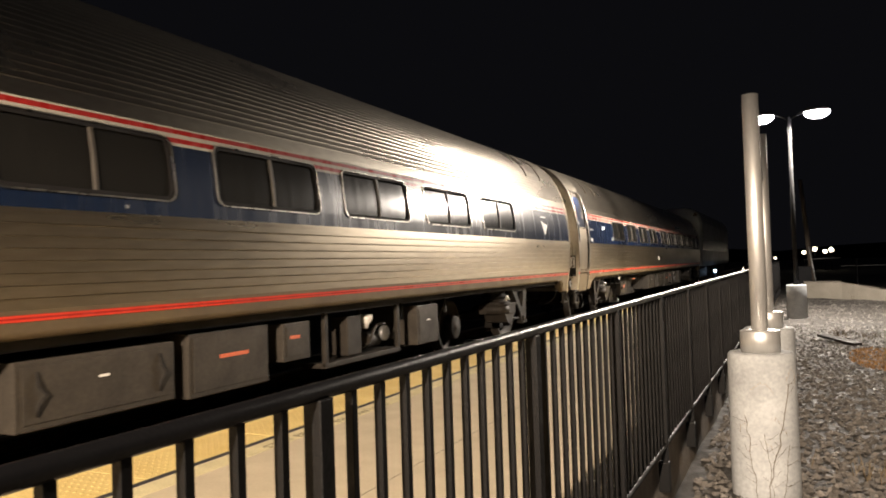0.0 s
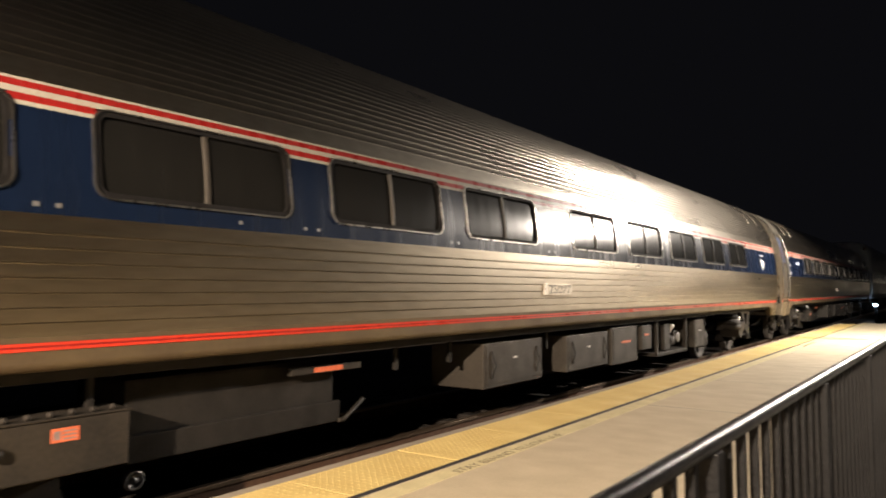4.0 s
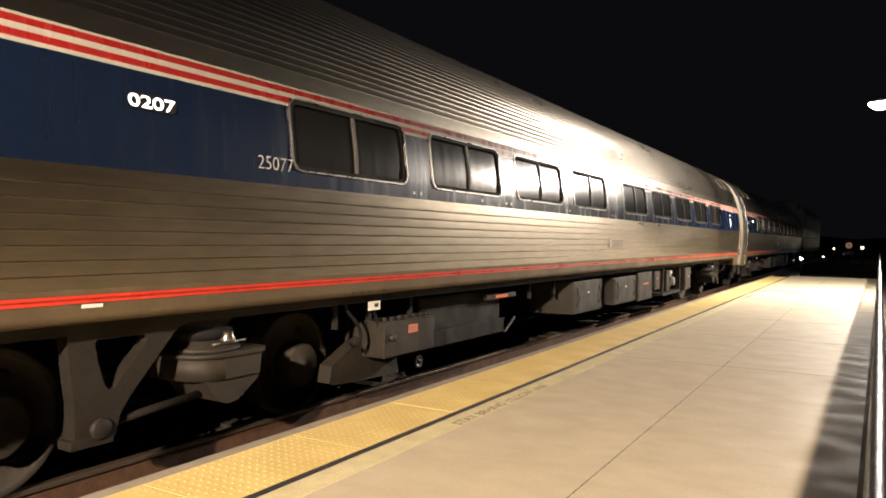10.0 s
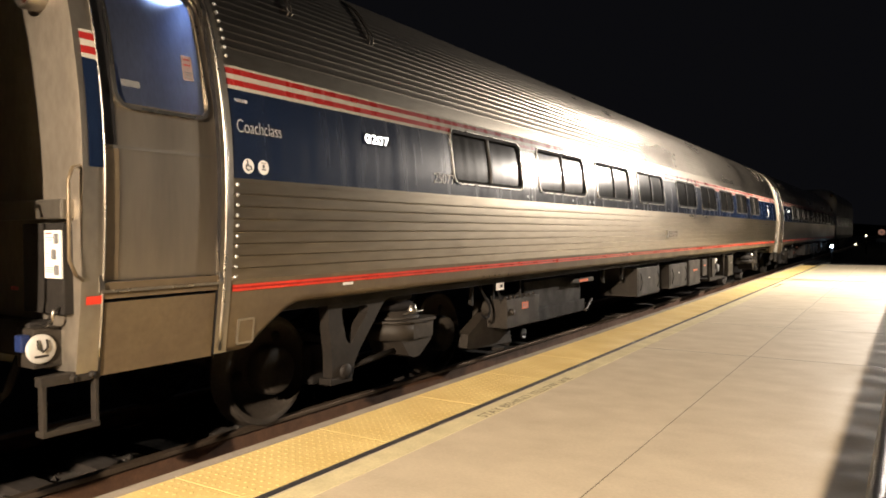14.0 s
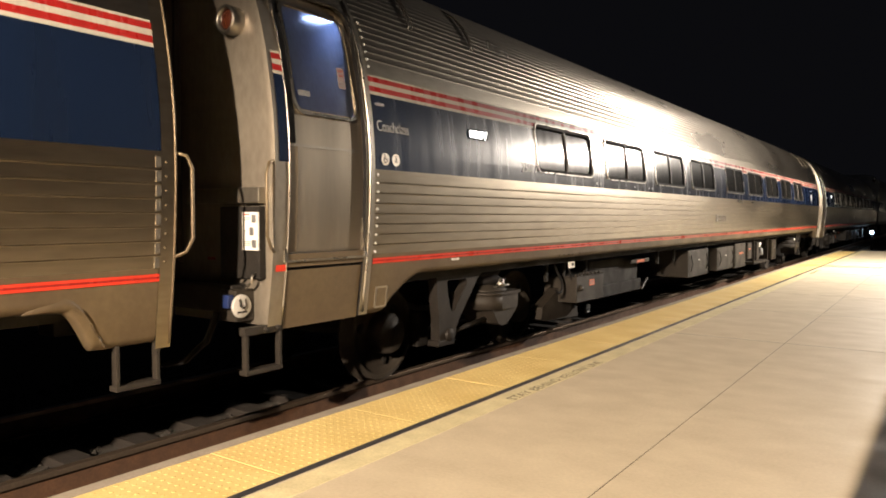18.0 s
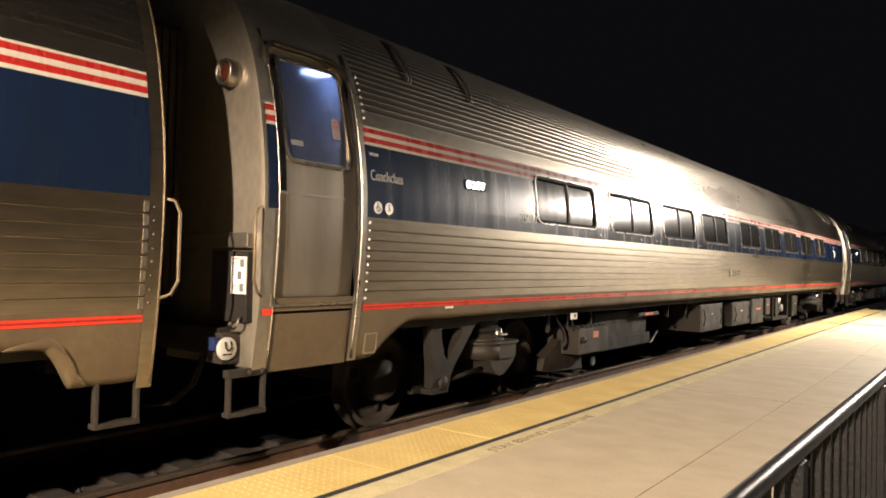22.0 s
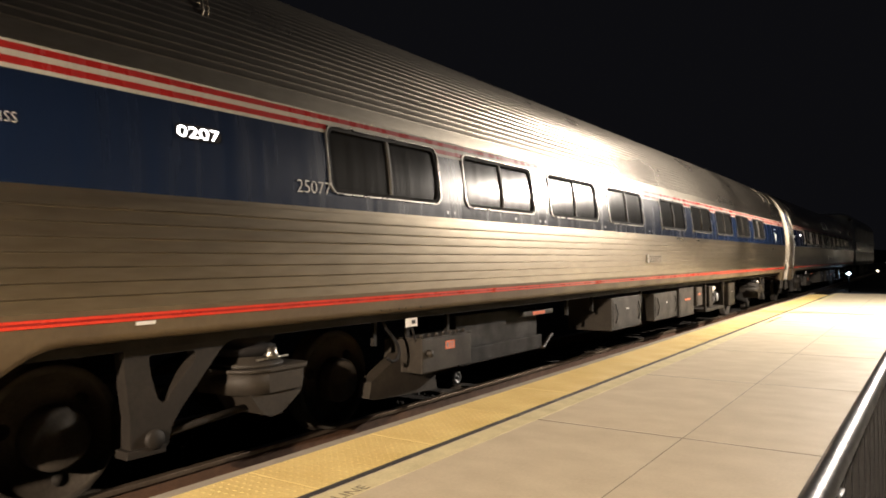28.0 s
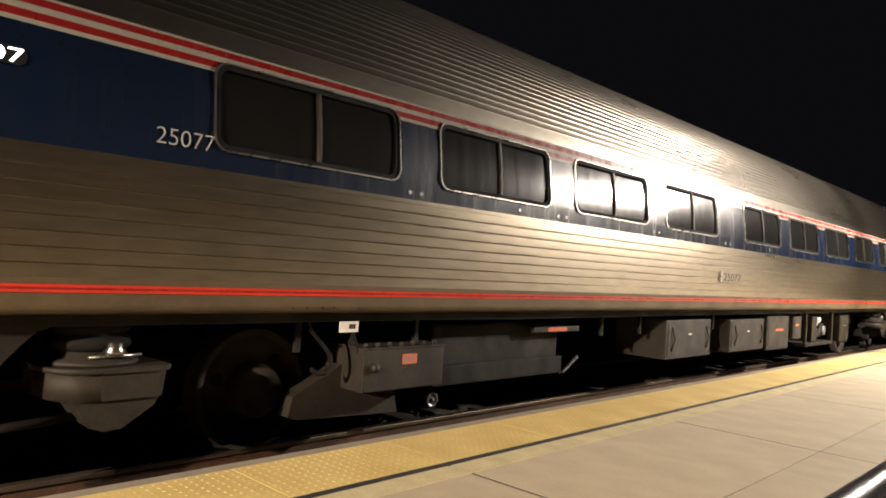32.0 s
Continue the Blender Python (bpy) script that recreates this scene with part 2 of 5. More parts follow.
M["farwarm"] = material("distant_warm_light", (0.9, 0.9, 0.9), 0.3, emit=(1.0, 0.85, 0.62, 5.0), bump=0)
M["farsign"] = material("distant_lit_sign", (0.6, 0.4, 0.3), 0.5, emit=(1.0, 0.5, 0.35, 0.22), bump=0)
M["earth"] = material("dark_earth", (0.05, 0.043, 0.035), 0.95, 0.0, 0.4, 0.8, 20, 0.5)
M["wall"] = material("pale_retaining_wall", (0.30, 0.27, 0.22), 0.8, 0.0, 0.2, 2, 40, 0.2)
M["weed"] = material("dry_weed", (0.13, 0.10, 0.06), 0.8, 0.0, 0.3, 20, 60, 0.1, jitter=0.4)
M["rustweed"] = material("rust_brown_leaves", (0.30, 0.17, 0.07), 0.8, 0.0, 0.3, 20, 60, 0.1, jitter=0.5)
M["wood"] = material("utility_pole_wood", (0.07, 0.052, 0.037), 0.85, 0.0, 0.3, 5, 50, 0.3, stretch=(3, 3, 0.3))
M["loco"] = material("locomotive_grey", (0.33, 0.33, 0.34), 0.4, 0.0, 0.2, 1.5, 25, 0.03, stain=(0.22, 0.22, 0.22))
M["backdrop"] = material("night_treeline", (0.006, 0.006, 0.007), 1.0, 0.0, 0.5, 0.2, 3, 0.0)


# ---- mesh helpers ----
def mesh(name, bm, mat, smooth=False):
    me = bpy.data.meshes.new(name)
    bmesh.ops.recalc_face_normals(bm, faces=bm.faces[:])
    if smooth:
        for f in bm.faces:
            f.smooth = True
    bm.to_mesh(me)
    bm.free()
    me.materials.append(mat)
    return me


def thing(name, label, category, group="", kind="", at=None):
    ob = tagged(new(name), label, category, group, kind)
    ob.empty_display_size = 0.2
    if at is not None:
        ob.matrix_basis = at
    return ob


def part(name, bm, mat, parent, label="", smooth=False, at=None):
    """One bmesh, or ready mesh data, as one part under its thing."""
    data = bm if isinstance(bm, bpy.types.Mesh) else mesh(name, bm, mat, smooth)
    ob = new(name, data)
    ob.parent = parent
    if at is not None:
        ob.matrix_basis = at
    if label:
        tagged(ob, label)
    return ob


def solid(name, bm, mat, label, category, group="", kind="", smooth=False, at=None):
    ob = new(name, mesh(name, bm, mat, smooth))
    if at is not None:
        ob.matrix_basis = at
    return tagged(ob, label, category, group, kind)


def box(bm, x0, x1, y0, y1, z0, z1, bevel=0.0):
    v = [bm.verts.new((x, y, z)) for x in (x0, x1) for y in (y0, y1) for z in (z0, z1)]
    fs = [bm.faces.new([v[i] for i in q]) for q in ((0, 1, 3, 2), (4, 6, 7, 5), (0, 4, 5, 1), (2, 3, 7, 6), (0, 2, 6, 4), (1, 5, 7, 3))]
    if bevel:
        es = list({e for f in fs for e in f.edges})
        bmesh.ops.bevel(bm, geom=es, offset=bevel, segments=2, affect="EDGES", profile=0.6)
    return bm


def boxed(x0, x1, y0, y1, z0, z1, bevel=0.0):
    return box(bmesh.new(), x0, x1, y0, y1, z0, z1, bevel)


def rod(bm, a, b, r, seg=10, r2=None, cap=True):
    a, b = Vector(a), Vector(b)
    d = (b - a).normalized()
    u = d.orthogonal().normalized()
    w = d.cross(u)
    r2 = r if r2 is None else r2
    rings = []
    for p, rad in ((a, r), (b, r2)):
        rings.append([bm.verts.new(p + (u * math.cos(k * math.tau / seg) + w * math.sin(k * math.tau / seg)) * rad) for k in range(seg)])
    for k in range(seg):
        f = bm.faces.new((rings[0][k], rings[0][(k + 1) % seg], rings[1][(k + 1) % seg], rings[1][k]))
        f.smooth = True
    if cap:
        bm.faces.new(rings[0][::-1])
        bm.faces.new(rings[1])
    return bm


def tube(bm, pts, r, seg=8):
    """A bent round bar through the points."""
    pts = [Vector(p) for p in pts]
    rings = []
    u = (pts[1] - pts[0]).normalized().orthogonal().normalized()
    for i, p in enumerate(pts):
        d = (pts[min(i + 1, len(pts) - 1)] - pts[max(i - 1, 0)]).normalized()
        u = (u - d * u.dot(d)).normalized()
        w = d.cross(u)
        rings.append([bm.verts.new(p + (u * math.cos(k * math.tau / seg) + w * math.sin(k * math.tau / seg)) * r) for k in range(seg)])
    for a, b in zip(rings, rings[1:]):
        for k in range(seg):
            bm.faces.new((a[k], a[(k + 1) % seg], b[(k + 1) % seg], b[k])).smooth = True
    bm.faces.new(rings[0][::-1])
    bm.faces.new(rings[-1])
    return bm


def lathe(bm, prof, axis="x", seg=28, at=(0, 0, 0), cap=True):
    """prof: (radius, along) pairs turned round an axis."""
    rings = []
    for r, h in prof:
        ring = []
        for k in range(seg):
            c, s = math.cos(k * math.tau / seg) * r, math.sin(k * math.tau / seg) * r
            p = {"x": (h, c, s), "y": (c, h, s), "z": (c, s, h)}[axis]
            ring.append(bm.verts.new((p[0] + at[0], p[1] + at[1], p[2] + at[2])))
        rings.append(ring)
    for a, b in zip(rings, rings[1:]):
        for k in range(seg):
            bm.faces.new((a[k], a[(k + 1) % seg], b[(k + 1) % seg], b[k])).smooth = True
    if cap and prof[0][0] > 1e-4:
        bm.faces.new(rings[0][::-1])
    if cap and prof[-1][0] > 1e-4:
        bm.faces.new(rings[-1])
    return bm


def prism(bm, outline, x0, x1):
    """An outline of (y, z) pairs made solid from x0 to x1."""
    a = [bm.verts.new((x0, y, z)) for y, z in outline]
    b = [bm.verts.new((x1, y, z)) for y, z in outline]
    n = len(a)
    bm.faces.new(a[::-1])
    bm.faces.new(b)
    for k in range(n):
        bm.faces.new((a[k], a[(k + 1) % n], b[(k + 1) % n], b[k]))
    return bm


def holed_plate(bm, outer, inner, x0, x1, n=48):
    """A flat plate of (y, z) outline with one hole, both outlines begun at the same corner."""
    def walked(line):
        p = np.array(list(line) + [line[0]], float)
        d = np.concatenate([[0], np.cumsum(np.hypot(*np.diff(p, axis=0).T))])
        u = np.linspace(0, d[-1], n, endpoint=False)
        return list(zip(np.interp(u, d, p[:, 0]), np.interp(u, d, p[:, 1])))
    loops = [[bm.verts.new((x, y, z)) for y, z in walked(line)] for line, x in ((outer, x0), (outer, x1), (inner, x1), (inner, x0))]
    for a, b in zip(loops, loops[1:] + loops[:1]):
        for k in range(n):
            bm.faces.new((a[k], a[(k + 1) % n], b[(k + 1) % n], b[k]))
    return bm


def letters(text, size, mat, parent, m, width=None, name="lettering", label="", bold=0.0):
    """Words in the built-in font as a thin mesh part; width stretches them along the line."""
    cu = bpy.data.curves.new("words", "FONT")
    cu.body, cu.size, cu.extrude, cu.align_x, cu.offset = text, size, 0.0006, "LEFT", bold
    tmp = bpy.data.objects.new("words", cu)
    scene.collection.objects.link(tmp)
    me = bpy.data.meshes.new_from_object(tmp.evaluated_get(bpy.context.evaluated_depsgraph_get()))
    bpy.data.objects.remove(tmp)
    bpy.data.curves.remove(cu)
    me.materials.clear()
    me.materials.append(mat)
    if width:
        k = width / max(v.co.x for v in me.vertices)
        for v in me.vertices:
            v.co.x *= k
    ob = new(name, me)
    ob.parent = parent
    ob.matrix_basis = m
    if label:
        tagged(ob, label)
    return ob


# ---- the coach: local y = 0 at the first window, z = 0 on the rail ----
END_A, END_B = -3.70, 21.43        # vestibule end, plain end
SHAPE = [(0.0, 1.44), (0.85, 1.50), (1.06, 1.535), (1.26, 1.56), (1.6, 1.59), (1.95, 1.60), (2.3, 1.585), (2.6, 1.535), (2.9, 1.475), (3.2, 1.365), (3.49, 1.19), (3.735, 0.94), (3.91, 0.62), (3.99, 0.28), (4.01, 0.0)]
WINDOWS = [0.06, 2.02, 3.97, 5.92, 8.38, 10.37, 12.36, 14.36, 16.37]
WIN_W, WIN_Z0, WIN_Z1 = 1.53, 2.08, 2.635


def smooth_curve(n=240):
    """The side and roof line from the sill up to the ridge, evenly spaced along its length."""
    zs = np.array([p[0] for p in SHAPE]); xs = np.array([p[1] for p in SHAPE])
    d = np.concatenate([[0], np.cumsum(np.hypot(np.diff(zs), np.diff(xs)))])
    u = np.linspace(0, d[-1], n)
    k = 9
    z = np.convolve(np.pad(np.interp(u, d, zs), k, mode="edge"), np.ones(2 * k + 1) / (2 * k + 1), "valid")
    x = np.convolve(np.pad(np.interp(u, d, xs), k, mode="edge"), np.ones(2 * k + 1) / (2 * k + 1), "valid")
    x[-1] = 0.0
    return u, x, z


CURVE_U, CURVE_X, CURVE_Z = smooth_curve()


def side_x(z):
    return float(np.interp(z, CURVE_Z, CURVE_X))


RIDGE = ((0.0, 0.0), (0.02, 0.03), (0.08, 0.35), (0.15, 0.85), (0.22, 1.0), (0.29, 0.85), (0.36, 0.35), (0.42, 0.03), (0.44, 0.0), (0.98, 0.0))
GROOVE = ((0.0, -1.0), (0.045, -1.0), (0.065, 0.0), (0.30, 0.04), (0.60, 0.04), (0.885, 0.0), (0.91, 0.45), (0.94, 0.5), (0.965, 0.1), (0.985, -0.9))


def fluted(z0, z1, pitch, depth, y0, y1, both=True, mirror_top=False, section=RIDGE):
    """Sheet with ridges along the car between two heights of the side line."""
    u0, u1 = np.interp(z0, CURVE_Z, CURVE_U), np.interp(z1, CURVE_Z, CURVE_U)
    n = max(1, round((u1 - u0) / pitch))
    p = (u1 - u0) / n
    us, ds = [], []
    for k in range(n):
        for f, h in section:
            us.append(u0 + (k + f) * p)
            ds.append(h * depth)
    us.append(u1)
    ds.append(0)
    us, ds = np.array(us), np.array(ds)
    x, z = np.interp(us, CURVE_U, CURVE_X), np.interp(us, CURVE_U, CURVE_Z)
    tx, tz = np.gradient(x), np.gradient(z)
    l = np.hypot(tx, tz)
    x, z = x + ds * tz / l, z - ds * tx / l
    line = list(zip(x, z))
    if mirror_top:
        line = line + [(-a, b) for a, b in line[::-1][1:]]
    bm = bmesh.new()
    for sign in ((1, -1) if both and not mirror_top else (1,)):
        rows = [[bm.verts.new((a * sign, y, b)) for a, b in line] for y in np.linspace(y0, y1, 2)]
        for ra, rb in zip(rows, rows[1:]):
            for k in range(len(line) - 1):
                bm.faces.new((ra[k], ra[k + 1], rb[k + 1], rb[k])).smooth = section is RIDGE
    return bm


def skin(z0, z1, spans, off=0.0, steps=3, signs=(1, -1)):
    """Smooth strips of the side between two heights, over the given stretches of the car."""
    bm = bmesh.new()
    zs = np.linspace(z0, z1, steps + 1)
    for s in signs:
        for y0, y1 in spans:
            rows = [[bm.verts.new((s * (side_x(z) + off), y, z)) for z in zs] for y in (y0, y1)]
            for k in range(steps):
                bm.faces.new((rows[0][k], rows[0][k + 1], rows[1][k + 1], rows[1][k])).smooth = True
    return bm


def gaps(y0, y1, z0, z1):
    """The stretches of one band that no window takes."""
    inset = 0.03
    if z1 <= WIN_Z0 + inset or z0 >= WIN_Z1:
        return [(y0, y1)]
    out, at = [], y0
    for w in WINDOWS:
        out.append((at, w + inset))
        at = w + WIN_W - inset
    return out + [(at, y1)]


def sill_bottom(y):
    """Lower edge of the side sill: deep at both ends, cut up in a curve over the trucks."""
    for corner, way, w in ((-2.42, 1, 0.48), (20.95, -1, 0.20)):
        d = (y - corner) * way
        if d <= -0.09:
            return 0.80 if way > 0 else 0.845
        if d <= 0:
            return 0.85 - (0.05 if way > 0 else 0.005) * (1 - (d / 0.09 + 1) ** 2)
        if d < w:
            return 0.85 + 0.24 * math.sin(d / w * math.pi / 2)
    return 1.09


def round_rect(y0, y1, z0, z1, r, n=5, rb=None):
    """Outline with rounded corners; rb rounds the two lower ones."""
    pts, rb, rt = [], r if rb is None else rb, r
    for cy, cz, a, r in ((y1 - rt, z1 - rt, 0, rt), (y0 + rt, z1 - rt, 90, rt), (y0 + rb, z0 + rb, 180, rb), (y1 - rb, z0 + rb, 270, rb)):
        for k in range(n + 1):
            t = radians(a + 90 * k / n)
            pts.append((cy + r * math.cos(t), cz + r * math.sin(t)))
    return pts


def ring(outer, inner, off0, off1, xof):
    """A raised frame between two outlines of the same count, on the car's side."""
    bm = bmesh.new()
    loops = []
    for line, off in ((outer, off0), (outer, off1), (inner, off1), (inner, off0 - 0.02)):
        loops.append([bm.verts.new((xof(z) + off, y, z)) for y, z in line])
    n = len(outer)
    for a, b in zip(loops, loops[1:]):
        for k in range(n):
            bm.faces.new((a[k], a[(k + 1) % n], b[(k + 1) % n], b[k]))
    return bm


def sheet(outline, off, xof, steps=10):
    """A pane that follows the curve of the side, inside a convex outline."""
    bm = bmesh.new()
    n = len(outline)
    lo, hi = min(z for _, z in outline), max(z for _, z in outline)
    rows = []
    levels = sorted(set([round(z, 5) for _, z in outline] + [lo + (hi - lo) * k / steps for k in range(steps + 1)]))
    for z in levels:
        ys = []
        for k in range(n):
            (ya, za), (yb, zb) = outline[k], outline[(k + 1) % n]
            if min(za, zb) - 1e-5 <= z <= max(za, zb) + 1e-5:
                ys += [ya, yb] if abs(za - zb) < 1e-5 else [ya + (yb - ya) * (z - za) / (zb - za)]
        rows.append([bm.verts.new((xof(z) + off, y, z)) for y in (min(ys), max(ys))])
    for p, q in zip(rows, rows[1:]):
        bm.faces.new((p[0], p[1], q[1], q[0])).smooth = True
    return bm


def on_side(y, z, off=0.006):
    """Pose of lettering on the side that the platform sees: it reads towards +y."""
    lean = math.degrees(math.atan2(side_x(z + 0.05) - side_x(z - 0.05), 0.1))
    return pose(side_x(z) + off, y, z, 90, 0, 90) @ pose(0, 0, 0, lean, 0, 0)


def fold(y, w, k):
    """One arched fold of the gangway diaphragm."""
    q = y + w * (0.05 + 0.065 * k)
    arch = [(-0.62, 1.25), (-0.62, 3.34), (-0.56, 3.40), (0.56, 3.40), (0.62, 3.34), (0.62, 1.25), (0.45, 1.25), (0.45, 3.26), (-0.45, 3.26), (-0.45, 1.25)]
    bm = bmesh.new()
    rows = [[bm.verts.new((x, yy, z)) for x, z in arch] for yy in (q, q + w * 0.045)]
    for n in range(10):
        bm.faces.new((rows[0][n], rows[0][(n + 1) % 10], rows[1][(n + 1) % 10], rows[1][n]))
    bm.faces.new(rows[0])
    bm.faces.new(rows[1])
    return bm


WHEELS = [-1.67, 0.92, 16.57, 19.16]


def coach():
    car = thing("passenger_coach", "stainless steel passenger coach with blue window band, red and white stripes", "train car", "coaches of the train")
    Y0, Y1 = -2.68, 21.33
    part("roof", fluted(2.838, 4.005, 0.062, 0.0058, Y0, Y1, mirror_top=True), M["roof"], car, "fluted stainless steel roof")
    part("lower_side", fluted(1.285, 1.945, 0.083, 0.0080, Y0, Y1, both=False, section=GROOVE), M["steel"], car, "fluted stainless steel lower side")
    part("letterboard", skin(2.720, 2.840, [(Y0, Y1)], 0.002, 3, (1,)), M["letterboard"], car, "plain stainless steel strip above the stripes")
    part("belt_rail", skin(1.935, 1.965, [(Y0, Y1)], 0.006, 1, (1,)), M["steel"], car)
    part("blue_band", skin(1.965, WIN_Z0 + 0.03, [(Y0, Y1)], 0.0, 2, (1,)), M["blue"], car, "glossy dark blue band under the windows")
    for y0, y1 in gaps(Y0, Y1, WIN_Z0 + 0.03, 2.55):
        part("blue_panel", skin(WIN_Z0 + 0.03, 2.560, [(y0, y1)], 0.0, 4, (1,)), M["blue"], car)
    lines = [(2.560, 2.586, "white"), (2.586, 2.628, "red"), (2.628, 2.664, "white"), (2.664, 2.704, "red"), (2.704, 2.720, "white")]
    for z0, z1, c in lines:
        for y0, y1 in gaps(Y0, Y1, z0, min(z1, 2.62)) if z0 < 2.62 else [(Y0, Y1)]:
            part("stripe", skin(z0, z1, [(y0, y1)], 0.001, 1, (1,)), M[c], car, "%s stripe at the window heads" % c)
    part("off_side", skin(1.1, 2.74, [(Y0, Y1)], 0.0, 8, (-1,)), M["steel"], car)
    # windows
    outer = round_rect(0, WIN_W, WIN_Z0, WIN_Z1, 0.10)
    inner = round_rect(0.012, WIN_W - 0.012, WIN_Z0 + 0.012, WIN_Z1 - 0.012, 0.09)
    frame_me = mesh("window", ring(outer, inner, -0.004, 0.014, side_x), M["trim"])
    seal = round_rect(0.046, WIN_W - 0.046, WIN_Z0 + 0.044, WIN_Z1 - 0.044, 0.065)
    gasket_me = mesh("gasket", ring(inner, seal, -0.012, 0.003, side_x), M["rubber"])
    mid = WIN_W * 0.515
    pane_a = mesh("pane", sheet([(0.02, WIN_Z0 + 0.02), (mid - 0.02, WIN_Z0 + 0.02), (mid - 0.02, WIN_Z1 - 0.02), (0.02, WIN_Z1 - 0.02)], -0.016, side_x), M["glass"])
    pane_b = mesh("pane", sheet([(mid + 0.02, WIN_Z0 + 0.02), (WIN_W - 0.02, WIN_Z0 + 0.02), (WIN_W - 0.02, WIN_Z1 - 0.02), (mid + 0.02, WIN_Z1 - 0.02)], -0.016, side_x), M["glass"])
    bar = bmesh.new()
    rows = [[bar.verts.new((side_x(z) + o, y, z)) for y, o in ((mid - 0.021, -0.018), (mid - 0.013, 0.002), (mid + 0.013, 0.002), (mid + 0.021, -0.018))] for z in np.linspace(WIN_Z0 + 0.02, WIN_Z1 - 0.02, 5)]
    for a, b in zip(rows, rows[1:]):
        for k in range(3):
            bar.faces.new((a[k], a[k + 1], b[k + 1], b[k]))
    bar = mesh("mullion", bar, M["locker"])
    for y in WINDOWS:
        w = part("window", frame_me, None, car, at=pose(0, y, 0))
        part("pane", pane_a, None, w, "dark tinted window pane")
        part("pane", pane_b, None, w, "dark tinted window pane")
        part("mullion", bar, None, w)
        part("gasket", gasket_me, None, w, "black rubber window gasket")
    # sill with the cut-outs over the trucks
    bm = bmesh.new()
    ys = sorted(set([END_A + 0.11, Y0] + list(np.linspace(-2.51, -2.43, 6)) + list(np.linspace(-2.42, -1.94, 15)) + list(np.linspace(-1.94, 20.75, 24)) + list(np.linspace(20.75, 20.95, 15)) + list(np.linspace(20.96, 21.05, 6)) + [21.1, Y1]))
    ys = [y for y in ys if y >= Y0]
    for s in (1, -1):
        rows = []
        for y in ys:
            zb = sill_bottom(y)
            rows.append([bm.verts.new((s * (side_x(z) + o), y, z)) for z, o in ((zb + 0.02, -0.09), (zb, -0.05), (zb + 0.012, -0.012), (zb + 0.05, 0), (1.15, 0), (1.29, 0.0))])
        for a, b in zip(rows, rows[1:]):
            for k in range(5):
                bm.faces.new((a[k], a[k + 1], b[k + 1], b[k])).smooth = True
    part("sill", bm, M["sill"], car, "grimy brown lower side sill")
    lip = bmesh.new()
    for y, rr in ((20.58, 0.004), (20.70, 0.03), (20.79, 0.065), (20.83, 0.08), (20.87, 0.092), (20.91, 0.098), (20.945, 0.09), (20.985, 0.066), (21.02, 0.012)):
        z = sill_bottom(min(y, 20.95)) + rr * 0.9
        tp = [lip.verts.new((side_x(z) - rr * 0.86 + rr * math.cos(q), y + rr * 0.25 - rr * 0.6 * math.sin(q), z + rr * math.sin(q))) for q in np.linspace(0, math.tau, 12, endpoint=False)]
        if y > 20.58:
            for k in range(12):
                lip.faces.new((old[k], old[(k + 1) % 12], tp[(k + 1) % 12], tp[k])).smooth = True
        old = tp
    part("sill_lip", lip, M["sill"], car, "bulging cast corner of the wheel opening")
    for k in range(8):
        z = 1.285 + 0.66 * (k + 0.5) / 8
        part("flute_end", prism(bmesh.new(), [(Y1 - 0.035, z - 0.034), (Y1 - 0.004, z - 0.026), (Y1 - 0.004, z + 0.026), (Y1 - 0.035, z + 0.034)], side_x(z) - 0.02, side_x(z) + 0.006), M["smooth"], car, "pinched end of a flute" if k == 0 else "")
        part("rivet", lathe(bmesh.new(), [(0.008, 0), (0.006, 0.006), (0.0, 0.007)], "x", 8, (side_x(z) + 0.002, Y1 + 0.03, z)), M["sill"], car)
    part("red_line", skin(1.212, 1.258, [(Y0 + 0.02, Y1)], 0.003, 1, (1,)), M["red"], car, "red line along the sill")
    for z0, z1 in ((1.213, 1.229), (1.241, 1.257)):
        part("reflective_edge", skin(z0, z1, [(Y0 + 0.02, Y1)], 0.005, 1, (1,)), M["redline"], car, "bright red reflective strip")
    # floor and body closing
    part("underframe", boxed(-1.42, 1.42, END_A + 0.2, END_B - 0.1, 1.02, 1.2), M["underdark"], car, "dark steel underframe")
    # vestibule end
    V0, V1 = END_A, Y0
    D0, D1 = -3.57, -2.78
    part("vestibule_roof", skin(3.20, 4.005, [(V0, V1)], 0.004, 14), M["smooth"], car, "smooth stainless steel roof over the door")
    part("corner_post", skin(0.81, 3.20, [(V0, D0)], 0.002, 16, (1,)), M["smooth"], car, "smooth stainless steel corner beside the door")
    part("corner_post", skin(0.81, 3.90, [(Y1, END_B)], 0.003, 22, (1,)), M["steel"], car, "smooth stainless steel corner of the plain end")
    part("bead", tube(bmesh.new(), [(side_x(z) + 0.004, END_B - 0.010, z) for z in np.linspace(0.83, 3.6, 20)], 0.006, 8), M["sill"], car, "thin vertical bead")
    part("door_post", skin(0.81, 3.20, [(D1, V1)], 0.008, 16, (1,)), M["smooth"], car, "bright stainless steel door post")
    part("post_stripe", skin(1.965, 2.560, [(V0 + 0.035, D0 - 0.005)], 0.004, 6, (1,)), M["blue"], car)
    for z0, z1, c in lines:
        part("post_stripe", skin(z0, z1, [(V0 + 0.035, D0 - 0.005)], 0.005, 1, (1,)), M[c], car)
    part("post_stripe", skin(1.212, 1.258, [(V0 + 0.03, D0 - 0.01)], 0.005, 1, (1,)), M["redline"], car)
